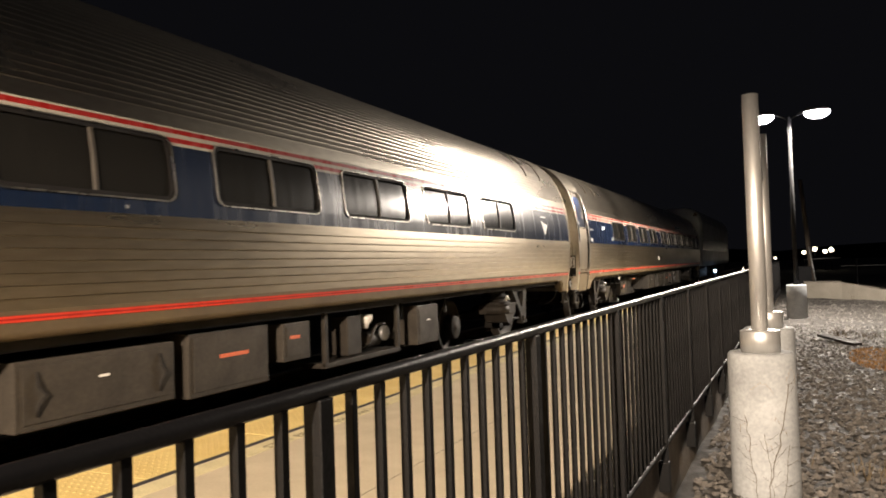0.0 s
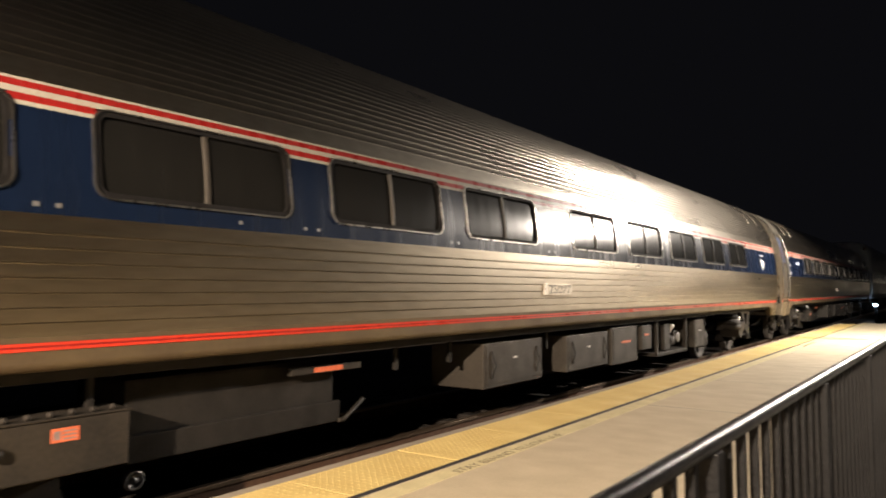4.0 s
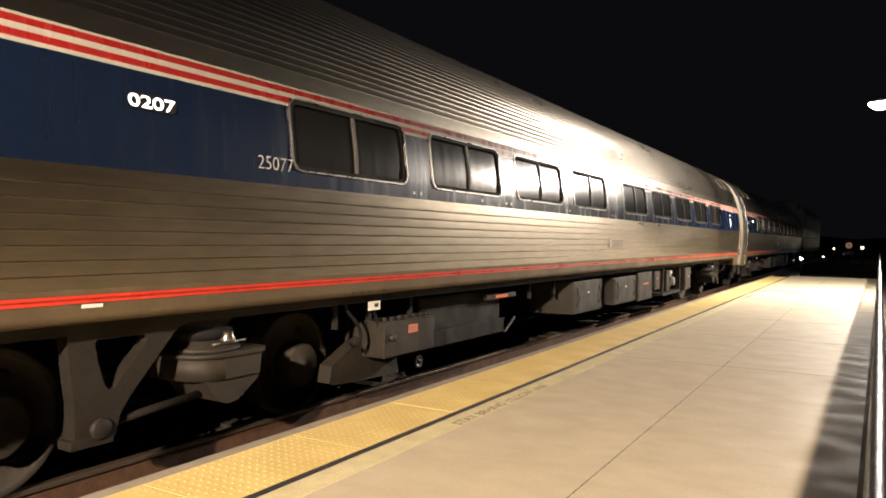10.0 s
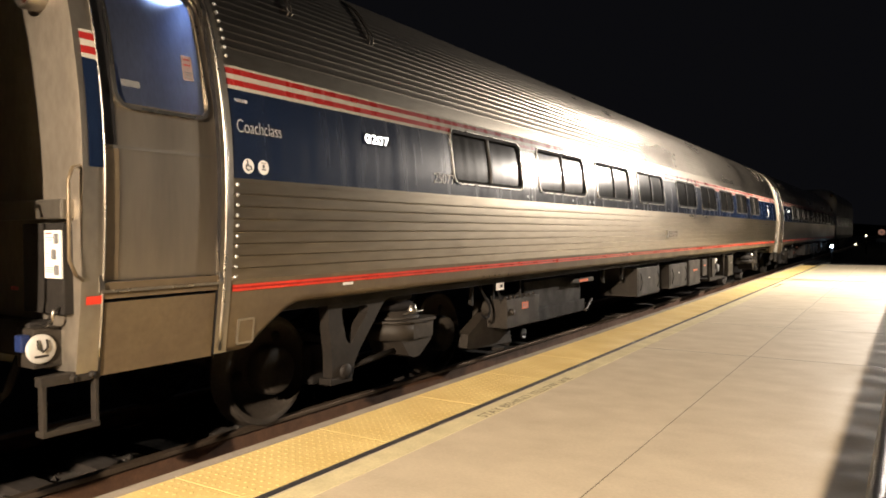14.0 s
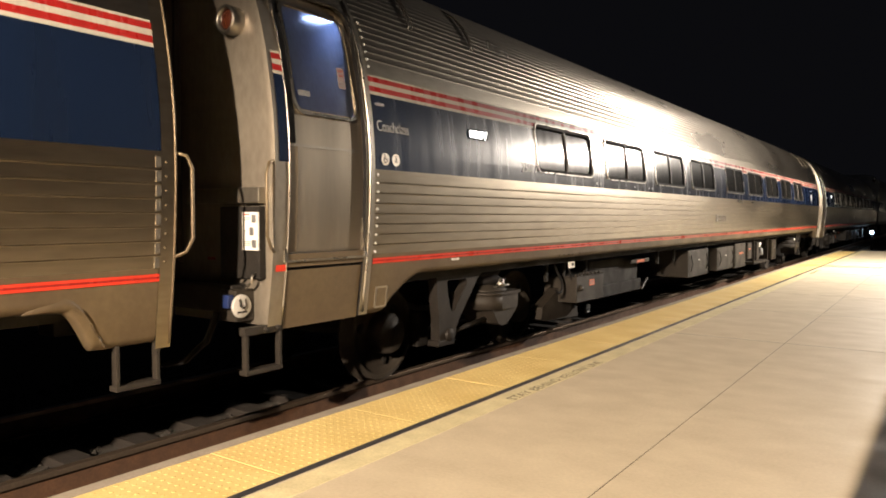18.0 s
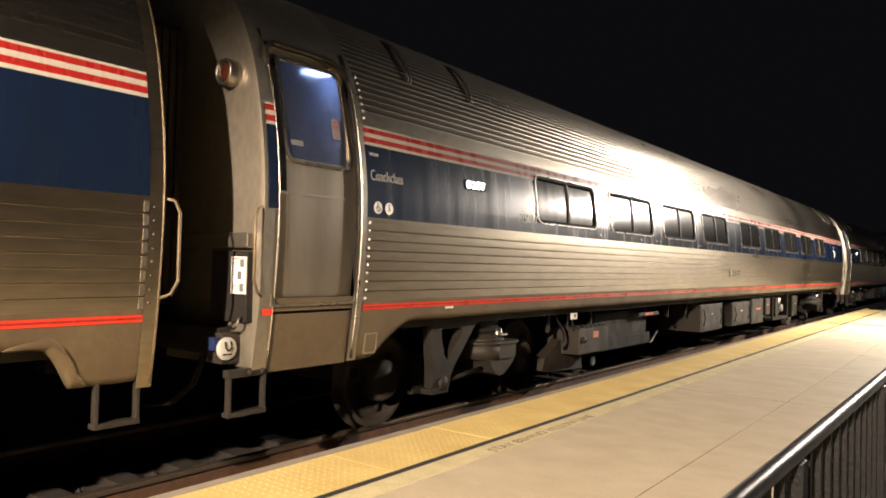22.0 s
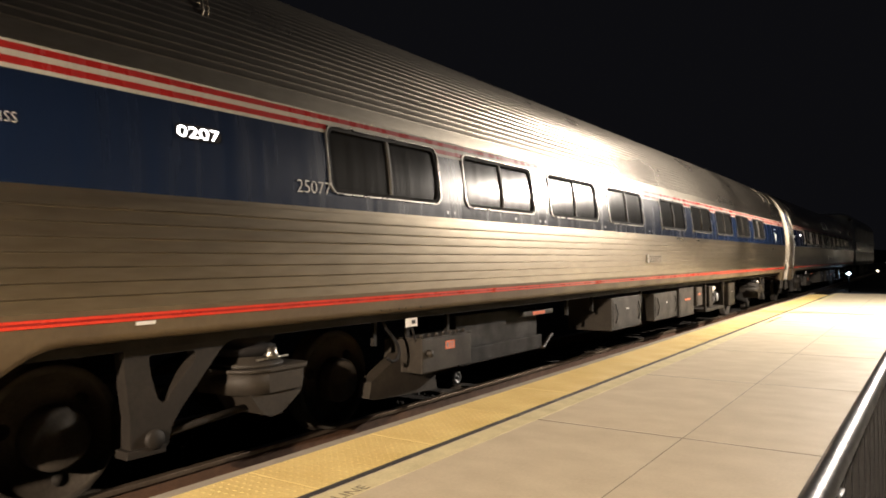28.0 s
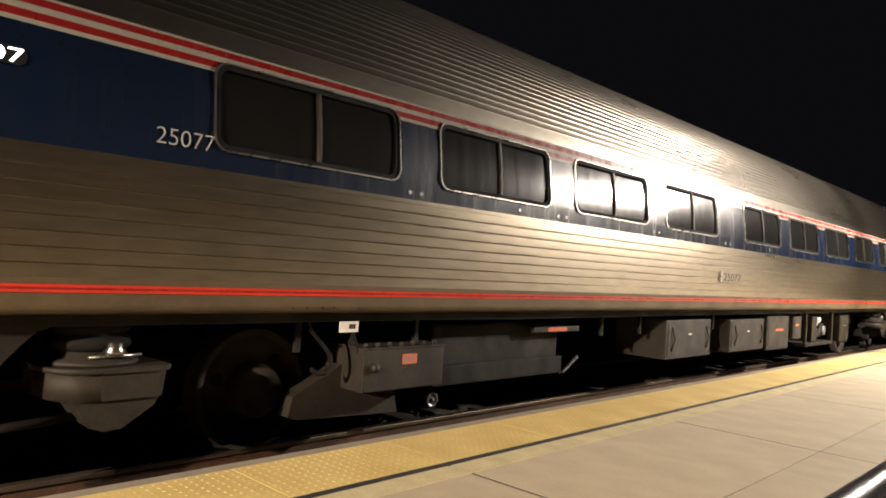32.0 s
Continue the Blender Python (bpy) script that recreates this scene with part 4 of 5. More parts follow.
    def locker(y0, y1, z0, z1, slope=0.0, label="grey steel equipment locker", handles=True, tag=False, tagx=0.45):
        bm = bmesh.new()
        box(bm, 0.62, fx, y0, y1, z0, z1, 0.012)
        lk = part("equipment_box", bm, M["locker"], car, label)
        if slope:
            b = bmesh.new()
            v = [b.verts.new(p) for p in ((0.62, y0 + 0.002, z0), (fx - 0.01, y0 + 0.002, z0), (fx - 0.01, y0 + 0.002, z1), (0.62, y0 + 0.002, z1), (0.62, y0 - slope, z0), (fx - 0.01, y0 - slope, z0))]
            for q in ((0, 1, 5, 4), (1, 2, 5), (0, 4, 3), (2, 3, 4, 5)):
                b.faces.new([v[i] for i in q])
            part("sloping_side", b, M["locker"], lk)
        b = boxed(fx, fx + 0.008, y0 + 0.05, y1 - 0.05, z0 + 0.05, z1 - 0.04, 0.003)
        part("cover", b, M["locker"], lk)
        if handles:
            for y in (y0 + 0.16, y1 - 0.16):
                b = bmesh.new()
                zc = (z0 + z1) / 2
                tube(b, [(fx + 0.01, y, zc + 0.16), (fx + 0.03, y, zc + 0.06), (fx + 0.03, y + 0.05, zc), (fx + 0.03, y, zc - 0.06), (fx + 0.01, y, zc - 0.15)], 0.009, 6)
                part("latch", b, M["underdark"], lk, "dark locking handle")
        if tag:
            yt = y0 + (y1 - y0) * tagx
            part("label", boxed(fx + 0.008, fx + 0.011, yt - 0.1, yt - 0.1 + (y1 - y0) * 0.36, (z0 + z1) / 2 + 0.03, (z0 + z1) / 2 + 0.065), M["label"], lk, "orange warning label")
        else:
            part("label", boxed(fx + 0.008, fx + 0.011, (y0 + y1) / 2 - 0.04, (y0 + y1) / 2 + 0.05, (z0 + z1) / 2 + 0.05, (z0 + z1) / 2 + 0.07), M["paper"], lk, "small pale label")
        return lk
    locker(6.60, 7.97, 0.44, 0.95)
    locker(8.68, 10.07, 0.44, 0.93)
    locker(10.23, 11.28, 0.40, 0.97, 0, handles=False, tag=True)
    locker(11.52, 11.97, 0.55, 0.95, 0, handles=False, tag=True)
    locker(14.45, 15.1, 0.40, 0.95, 0, handles=False)
    # open frame with a compressor
    bm = bmesh.new()
    box(bm, 0.7, fx, 12.25, 13.95, 0.38, 0.44, 0.008)
    for y in (12.28, 13.92):
        box(bm, fx - 0.05, fx, y - 0.03, y + 0.03, 0.4, 1.05, 0.006)
        box(bm, 0.7, 0.75, y - 0.03, y + 0.03, 0.4, 1.05, 0.006)
    cr = part("equipment_cradle", bm, M["under"], car, "open grey cradle with machinery")
    part("controller", boxed(1.05, 1.30, 12.78, 13.08, 0.46, 0.93, 0.012), M["under"], cr)
    part("motor", lathe(bmesh.new(), [(0.0, -0.28), (0.09, -0.26), (0.10, -0.18), (0.115, -0.17), (0.115, -0.12), (0.10, -0.11), (0.10, 0.18), (0.06, 0.24), (0.0, 0.26)], "y", 18, (1.12, 13.52, 0.58)), M["under"], cr, "grey compressor motor")
    part("filter", lathe(bmesh.new(), [(0.0, 0.0), (0.04, 0.0), (0.05, 0.04), (0.10, 0.11), (0.10, 0.17), (0.0, 0.18)], "z", 14, (1.20, 13.32, 0.74)), M["paper"], cr, "pale filter canister")
    part("cooler", lathe(bmesh.new(), [(0.0, 0.0), (0.10, 0.0), (0.10, 0.05), (0.07, 0.055), (0.0, 0.06)], "x", 18, (1.2, 13.74, 0.64)), M["sign"], cr, "pale round fan housing")
    part("pipe", tube(bmesh.new(), [(1.22, 13.2, 0.5), (1.24, 13.36, 0.56), (1.24, 13.46, 0.7), (1.2, 13.6, 0.76), (1.2, 13.8, 0.76)], 0.018), M["under"], cr)
    # battery box near the truck, its trough and tank
    bb = part("valve_box", boxed(0.95, 1.42, 1.50, 2.38, 0.47, 0.80, 0.012), M["under"], car, "grey valve box with orange label")
    part("label", boxed(1.42, 1.424, 1.90, 2.06, 0.67, 0.75), M["label"], bb, "orange warning label")
    for k in range(3):
        part("label_line", boxed(1.424, 1.4255, 1.965, 2.045, 0.682 + k * 0.022, 0.692 + k * 0.022), M["notice"], bb)
    part("label_line", boxed(1.424, 1.4255, 1.912, 1.952, 0.685, 0.735), M["notice"], bb)
    part("lid", boxed(0.94, 1.43, 1.49, 2.39, 0.80, 0.812, 0.004), M["under"], bb)
    for k in range(7):
        part("bolt", lathe(bmesh.new(), [(0.018, 0), (0.018, 0.03), (0.0, 0.04)], "z", 8, (1.39, 1.53 + k * 0.125, 0.812)), M["under"], bb)
    part("knob", lathe(bmesh.new(), [(0.04, 0), (0.035, 0.04), (0.0, 0.05)], "x", 12, (1.42, 1.60, 0.66)), M["under"], bb)
    bm = prism(bmesh.new(), [(1.03, 0.29), (1.10, 0.265), (1.62, 0.24), (2.12, 0.22), (2.06, 0.46), (1.76, 0.48), (1.76, 0.76), (1.70, 0.775), (1.40, 0.60), (1.06, 0.44)], 1.02, 1.16)
    part("splash_guard", bm, M["under"], car, "folded grey splash guard")
    part("tank", boxed(0.5, 1.15, 2.5, 4.45, 0.40, 0.95, 0.03), M["underdark"], car, "dark underfloor tank")
    part("tank_skirt", boxed(1.15, 1.2, 2.5, 4.48, 0.40, 0.58, 0.01), M["underdark"], car)
    part("tank_brace", tube(bmesh.new(), [(1.2, 4.46, 0.41), (1.2, 4.52, 0.40), (1.2, 4.78, 0.56)], 0.02), M["under"], car)
    part("drain_wheel", lathe(bmesh.new(), [(0.0, 0.0), (0.07, 0.0), (0.07, 0.03), (0.055, 0.034), (0.045, 0.015), (0.022, 0.015), (0.02, 0.04), (0.0, 0.042)], "x", 18, (1.06, 2.62, 0.26)), M["sign"], car, "small pale round valve")
    part("data_plate", boxed(1.42, 1.425, 1.24, 1.42, 0.94, 1.02), M["paper"], car, "small pale data plate with a dark mark")
    part("data_mark", boxed(1.425, 1.427, 1.33, 1.39, 0.965, 1.0), M["ink"], car)
    bar_ = part("reflector_bar", boxed(1.22, 1.27, 3.85, 4.68, 0.85, 0.91, 0.008), M["under"], car, "bar with pink reflective label")
    part("label", boxed(1.27, 1.274, 4.10, 4.44, 0.858, 0.9), M["label"], bar_, "pink reflective label")
    for y in (1.0, 1.5, 2.2, 5.2, 6.1, 8.3, 14.2, 15.6):
        part("hanger", boxed(1.2, 1.24, y, y + 0.04, 0.78, 1.1), M["underdark"], car)
    bm = tube(bmesh.new(), [(1.30, 1.03, 1.06), (1.33, 1.06, 0.95), (1.335, 1.15, 0.86), (1.335, 1.235, 0.77), (1.335, 1.255, 0.69), (1.335, 1.21, 0.635), (1.335, 1.14, 0.63), (1.33, 1.08, 0.67)], 0.016)
    tube(bm, [(1.32, 1.42, 1.05), (1.34, 1.44, 0.92), (1.34, 1.50, 0.80), (1.33, 1.53, 0.70)], 0.012)
    part("air_pipe", bm, M["rubber"], car, "dark air pipes")
    part("pipe_run", rod(bmesh.new(), (1.1, 3.0, 1.0), (1.1, 16.0, 1.0), 0.03), M["underdark"], car)
    return car


def locomotive():
    """The engine beyond the second coach: taller and squarer than the coaches."""
    loco = thing("diesel_locomotive", "tall grey diesel locomotive coupled ahead of the coaches", "locomotive")
    shape = [(-1.56, 1.05), (-1.62, 1.3), (-1.62, 3.55), (-1.52, 3.95), (-1.25, 4.28), (-0.8, 4.42), (0.8, 4.42), (1.25, 4.28), (1.52, 3.95), (1.62, 3.55), (1.62, 1.3), (1.56, 1.05)]
    bm = bmesh.new()
    rows = [[bm.verts.new((x * k, y, z if z < 1.2 else 1.2 + (z - 1.2) * k2)) for x, z in shape] for y, k, k2 in ((0.0, 0.94, 0.97), (0.06, 0.985, 0.992), (0.16, 1.0, 1.0), (18.6, 1.0, 1.0), (19.9, 0.86, 0.72), (20.4, 0.8, 0.6))]
    for a, b in zip(rows, rows[1:]):
        for k in range(12):
            bm.faces.new((a[k], a[(k + 1) % 12], b[(k + 1) % 12], b[k]))
    bm.faces.new(rows[0])
    bm.faces.new(rows[-1])
    part("body", bm, M["loco"], loco, "smooth silver-grey car body")
    for x in (-1.38, 1.38):
        mk = part("marker_lamp", lathe(bmesh.new(), [(0.10, 0.06), (0.10, 0.0), (0.08, -0.02), (0.0, -0.025)], "y", 16, (x * 0.96, -0.02, 3.98)), M["marker"], loco, "red marker lamp at the rear corner")
        part("ring", lathe(bmesh.new(), [(0.12, 0.05), (0.12, -0.01), (0.10, -0.01)], "y", 16, (x * 0.96, -0.02, 3.98), False), M["trim"], mk)
        part("corner_bead", tube(bmesh.new(), [(x * 1.165, 0.14, 1.25), (x * 1.175, 0.14, 3.5), (x * 1.10, 0.14, 3.95), (x * 0.9, 0.14, 4.28)], 0.02), M["trim"], loco)
    part("rear_door", boxed(-0.36, 0.36, -0.03, 0.01, 1.3, 3.3, 0.01), M["loco"], loco)
    part("diaphragm", boxed(-0.7, 0.7, -0.25, 0.0, 1.25, 3.45, 0.03), M["rubber"], loco)
    part("fuel_tank", boxed(-1.3, 1.3, 7.2, 12.6, 0.32, 1.06, 0.08), M["underdark"], loco)
    part("blue_band", boxed(1.622, 1.628, 0.4, 17.5, 1.95, 2.6), M["blue"], loco)
    for c in (3.6, 16.0):
        part("truck_frame", boxed(-1.25, 1.25, c - 2.0, c + 2.0, 0.38, 0.95, 0.06), M["underdark"], loco)
        for y in (c - 1.35, c + 1.35):
            ws = part("wheelset", rod(bmesh.new(), (-0.85, 0, 0), (0.85, 0, 0), 0.09, 12), M["wheel"], loco, at=pose(0, y, 0.457))
            for x in (-0.76, 0.76):
                part("wheel", lathe(bmesh.new(), [(0.10, -0.06), (0.457, -0.06), (0.457, 0.06), (0.10, 0.06)], "x", 28, (x, 0, 0)), M["wheel"], ws)
    return loco


PITCH = 25.88
CARS = [coach()]
CARS.append(copy_thing(CARS[0], pose(TRACK_X, PITCH, RAIL_TOP)))
CARS.append(copy_thing(CARS[0], pose(TRACK_X, -PITCH, RAIL_TOP)))
OFFSETS = [0.0, PITCH, -PITCH, PITCH + 22.25]
CARS.append(locomotive())

# ---- ground, track ----
def plane(x0, x1, y0, y1, z, nx=1, ny=1, bump=0.0):
    bm = bmesh.new()
    g = [[bm.verts.new((x, y, z + (noise.noise((x * 0.7, y * 0.7, 0)) * bump))) for y in np.linspace(y0, y1, ny + 1)] for x in np.linspace(x0, x1, nx + 1)]
    for i in range(nx):
        for j in range(ny):
            bm.faces.new((g[i][j], g[i + 1][j], g[i + 1][j + 1], g[i][j + 1]))
    return bm


solid("ground", plane(-900, 900, -900, 900, -0.62), M["earth"], "dark bare ground", "ground", kind="structure")
solid("track_bed", plane(-4.5, 0.1, -60, 160, -0.50, 20, 200, 0.03), M["ballast"], "dark stone track ballast", "track bed", kind="structure")
solid("gravel_yard", plane(3.30, 30, -30, 30, -0.47, 60, 120, 0.05), M["gravel"], "grey crushed stone beside the platform", "gravel", kind="structure")
for i, x in enumerate((TRACK_X + 0.75, TRACK_X - 0.75)):
    rl = thing("rail", "rusty steel running rail", "rail", "rails of the track", at=pose(x, 0, 0))
    bm = boxed(-0.075, 0.075, -60, 160, -0.43, -0.41)
    box(bm, -0.012, 0.012, -60, 160, -0.41, -0.285)
    part("web", bm, M["rail"], rl)
    part("head", boxed(-0.036, 0.036, -60, 160, -0.287, RAIL_TOP, 0.006), M["railtop"], rl, "worn rail head")
tie_me = mesh("railway_tie", boxed(-1.3, 1.3, -0.11, 0.11, -0.57, -0.432, 0.012), M["tie"])
for k in range(150):
    tb = new("railway_tie", tie_me)
    tb.matrix_basis = pose(TRACK_X + random.uniform(-0.03, 0.03), -22 + k * 0.55, 0, 0, 0, random.uniform(-1, 1))
    tagged(tb, "weathered wooden railway tie in ballast", "railway tie", "railway ties")

# ---- platform ----
PE, Y_NEAR, Y_FAR = 0.158, -30.0, 26.7


def fence_x(y):
    return 3.668 + 0.0125 * y


def skew_box(x0, a0, a1, y0, y1, z0, z1):
    """A slab from x0 to a slanting edge: a0 at y0, a1 at y1."""
    bm = bmesh.new()
    v = [bm.verts.new((x, y, z)) for z in (z0, z1) for x, y in ((x0, y0), (a0, y0), (a1, y1), (x0, y1))]
    for q in ((3, 2, 1, 0), (4, 5, 6, 7), (0, 1, 5, 4), (1, 2, 6, 5), (2, 3, 7, 6), (3, 0, 4, 7)):
        bm.faces.new([v[k] for k in q])
    return bm


def slab_edge(y):
    return fence_x(y) - 0.085


plat = thing("platform", "low concrete platform with yellow tactile edge", "platform", kind="structure")
part("platform_body", skew_box(PE + 0.03, slab_edge(Y_NEAR), slab_edge(Y_FAR), Y_NEAR, Y_FAR, -0.6, -0.05), M["gapline"], plat)
part("edge_kerb", boxed(PE, PE + 0.10, Y_NEAR, Y_FAR, -0.2, 0.0, 0.008), M["kerb"], plat, "grey kerb along the platform edge")
part("joint_strip", boxed(0.864, 0.912, Y_NEAR, Y_FAR, -0.06, 0.003), M["gapline"], plat, "dark strip beside the tactile paving")
ys = [Y_NEAR] + [2.30 + 2.70 * k for k in range(-11, 9) if k not in (-1, -2)] + [Y_FAR]
for a, b in zip(ys, ys[1:]):
    part("slab", boxed(0.915, 2.263, a + 0.014, b - 0.014, -0.06, 0.0, 0.0012), M["concrete"], plat, "" if a != ys[0] else "smooth beige concrete slab")
    part("slab", skew_box(2.271, slab_edge(a), slab_edge(b), a + 0.014, b - 0.014, -0.06, 0.0), M["concrete"], plat)
for y in ys[1:-1]:
    part("joint", boxed(0.915, slab_edge(y), y - 0.0142, y + 0.0142, -0.055, -0.0015), M["jointfill"], plat, "dark filled joint between slabs" if y == ys[1] else "")
part("joint", boxed(2.2625, 2.2715, Y_NEAR, Y_FAR, -0.055, -0.0015), M["jointfill"], plat)
part("cream_line", boxed(0.942, 1.105, Y_NEAR, Y_FAR, -0.01, 0.0035), M["cream"], plat, "faded pale yellow line")
for k in range(-2, 3):
    letters("STAY BEHIND YELLOW LINE", 0.115, M["stencil"], plat, pose(1.095, -1.45 + 14.0 * k, 0.0045, 0, 0, 90), 1.65, "stencilled_words", "worn black stencilled words")
# tactile tiles
def tactile():
    bm = boxed(0.0, 0.600, 0.0, 1.154, -0.05, 0.0)
    for i in range(10):
        for j in range(19):
            x, y = 0.031 + i * 0.0598, 0.037 + j * 0.0600
            a = [bm.verts.new((x + 0.0125 * math.cos(q), y + 0.0125 * math.sin(q), 0.0)) for q in np.linspace(0, math.tau, 7)[:-1]]
            b = [bm.verts.new((x + 0.009 * math.cos(q), y + 0.009 * math.sin(q), 0.0022)) for q in np.linspace(0, math.tau, 7)[:-1]]
            for n in range(6):
                bm.faces.new((a[n], a[(n + 1) % 6], b[(n + 1) % 6], b[n]))
            bm.faces.new(b)
    return mesh("tactile_tile", bm, M["yellow"])


tile = tactile()
for k in range(int((Y_FAR - Y_NEAR) / 1.16)):
    part("tactile_tile", tile, None, plat, "yellow tactile tile with small domes" if k == 0 else "", at=pose(PE + 0.102, Y_NEAR - 0.13 + k * 1.16, random.uniform(-0.001, 0.001)))

# ---- fence ----
FT = 1.024


fence = thing("fence", "black painted metal picket fence along the platform", "fence")
F0, F1 = -16.0, 26.5
part("top_rail", tube(bmesh.new(), [(fence_x(y), y, FT - 0.0175) for y in np.linspace(F0, F1, 60)], 0.0175, 18), M["fencerail"], fence, "round glossy black top rail")
part("bottom_rail", tube(bmesh.new(), [(fence_x(y), y, 0.055) for y in np.linspace(F0, F1, 60)], 0.019, 8), M["fence"], fence, "black bottom rail")
picket = mesh("picket", boxed(-0.0095, 0.0095, -0.0095, 0.0095, 0.07, 0.998, 0.0015), M["fence"])
rest = bmesh.new()
POST_AT = 8
PK = 1.2 / 11
for k in range(int((F1 - F0) / PK)):
    y = F0 + 0.027 + k * PK
    if k % 11 == POST_AT:
        continue
    if -9.0 < y < 16.0:
        part("picket", picket, None, fence, at=pose(fence_x(y), y, 0))
    else:
        box(rest, fence_x(y) - 0.0095, fence_x(y) + 0.0095, y - 0.0095, y + 0.0095, 0.07, 0.998)
tagged(part("picket_run", rest, M["fence"], fence), kind="stuff")
post = mesh("post", boxed(-0.021, 0.021, -0.021, 0.021, -0.10, FT - 0.03, 0.004), M["fence"])
foot = mesh("foot", boxed(-0.04, 0.028, -0.035, 0.035, -0.24, -0.05, 0.006), M["fence"])
for k in range(35):
    y = F0 + 0.027 + (POST_AT + 11 * k) * PK
    p = part("post", post, None, fence, at=pose(fence_x(y), y, 0))
    part("foot", foot, None, p)
def skew_kerb():
    bm = bmesh.new()
    rows = [[bm.verts.new((slab_edge(y) + x, y, z)) for x, z in ((0.001, -0.6), (0.028, -0.6), (0.028, -0.007), (0.025, -0.004), (0.001, -0.004))] for y in (Y_NEAR, Y_FAR)]
    for k in range(5):
        bm.faces.new((rows[0][k], rows[0][(k + 1) % 5], rows[1][(k + 1) % 5], rows[1][k]))
    bm.faces.new(rows[0])
    bm.faces.new(rows[1])
    return bm


tagged(solid("platform_kerb", skew_kerb(), M["slabside"], "rough concrete kerb below the fence", "kerb"), kind="structure")

# ---- sign on two steel posts ----
sgn = thing("platform_sign", "platform sign on two brushed steel posts", "sign")
for y, top in ((0.262, 2.425), (2.2, 2.425)):
    p = part("post", rod(bmesh.new(), (4.205, y, 0.54), (4.205, y, top), 0.057, 24), M["galv"], sgn, "brushed steel post")
    part("collar", lathe(bmesh.new(), [(0.058, 0.16), (0.13, 0.155), (0.135, 0.15), (0.135, 0.0), (0.0, 0.0)], "z", 28, (4.205, y, 0.545)), M["galv"], p, "wide steel collar")
part("panel", boxed(4.195, 4.215, 0.32, 2.14, 1.97, 2.37, 0.006), M["sign"], sgn, "flat grey sign panel seen edge-on")
for y in (0.262, 2.2):
    ft = thing("concrete_base", "round cast concrete footing with hairline cracks", "footing", "footings of the sign")
    part("shaft", lathe(bmesh.new(), [(0.232, -0.9), (0.232, -0.3), (0.229, 0.1), (0.229, 0.495), (0.226, 0.525), (0.215, 0.542), (0.19, 0.547), (0.0, 0.548)], "z", 40, (4.205, y, 0)), M["base"], ft)
    rc = random.Random(5 + int(y))
    for a0, z0 in ((-1.9, 0.30), (-1.2, 0.12), (-0.8, 0.36), (-1.5, -0.05), (-2.3, 0.05)):
        a, z, pts = a0, z0, []
        for k in range(8):
            pts.append((4.205 + 0.2295 * math.cos(a), y + 0.2295 * math.sin(a), z))
            a += rc.uniform(-0.02, 0.16)
            z += rc.uniform(-0.05, 0.03)
        part("hairline_crack", tube(bmesh.new(), pts, 0.0014, 5), M["kerb"], ft)

# ---- lamp posts ----
def lamp_post(x, y, h, heads, colour, beam, tilt):
    lp = thing("street_lamp", "tall platform lamp with lit heads on short arms", "lamp post", "platform lamps", at=pose(x, y, 0))
    part("pole", rod(bmesh.new(), (0, 0, 0.3), (0, 0, h - 0.05), 0.06, 16, 0.04), M["lampbody"], lp, "slim grey steel pole")
    part("footing", lathe(bmesh.new(), [(0.25, -0.8), (0.25, 0.42), (0.24, 0.45), (0.0, 0.455)], "z", 32), M["base"], lp, "round concrete footing")
    for s, watts in heads:
        k = 1 if s > 0 else -1
        part("arm", tube(bmesh.new(), [(0, 0, h - 0.15), (k * 0.2, 0, h - 0.02), (k * 0.40, 0, h + 0.06), (s - k * 0.1, 0, h + 0.07)], 0.022), M["lampbody"], lp)
        hd = part("lamp_head", boxed(s - 0.27, s + 0.27, -0.17, 0.17, h + 0.03, h + 0.12, 0.03), M["lampbody"], lp, "flat lamp head")
        # the tilted lamp's lens is swollen to take in the glare round it
        bm = lathe(bmesh.new(), [(0.30, 0.028), (0.30, -0.02), (0.25, -0.09), (0.14, -0.15), (0.0, -0.17)] if tilt else [(0.20, 0.028), (0.18, 0.0), (0.0, -0.02)], "z", 24, (0, 0, h))
        for v in bm.verts:
            v.co.x, v.co.y = s + v.co.x * 1.05, v.co.y * 0.66
        part("lens", bm, M["lens"], hd, "glowing white lens")
        d = bpy.data.lights.new("lamp_light", "SPOT")
        d.energy, d.color, d.shadow_soft_size = watts, colour, 0.10
        d.spot_size, d.spot_blend = radians(beam), 0.14 if tilt else 0.12
        new("lamp_light", d).matrix_basis = pose(x + s, y, h - 0.28, tilt)


for lamp in LAMPS:
    lamp_post(*lamp)

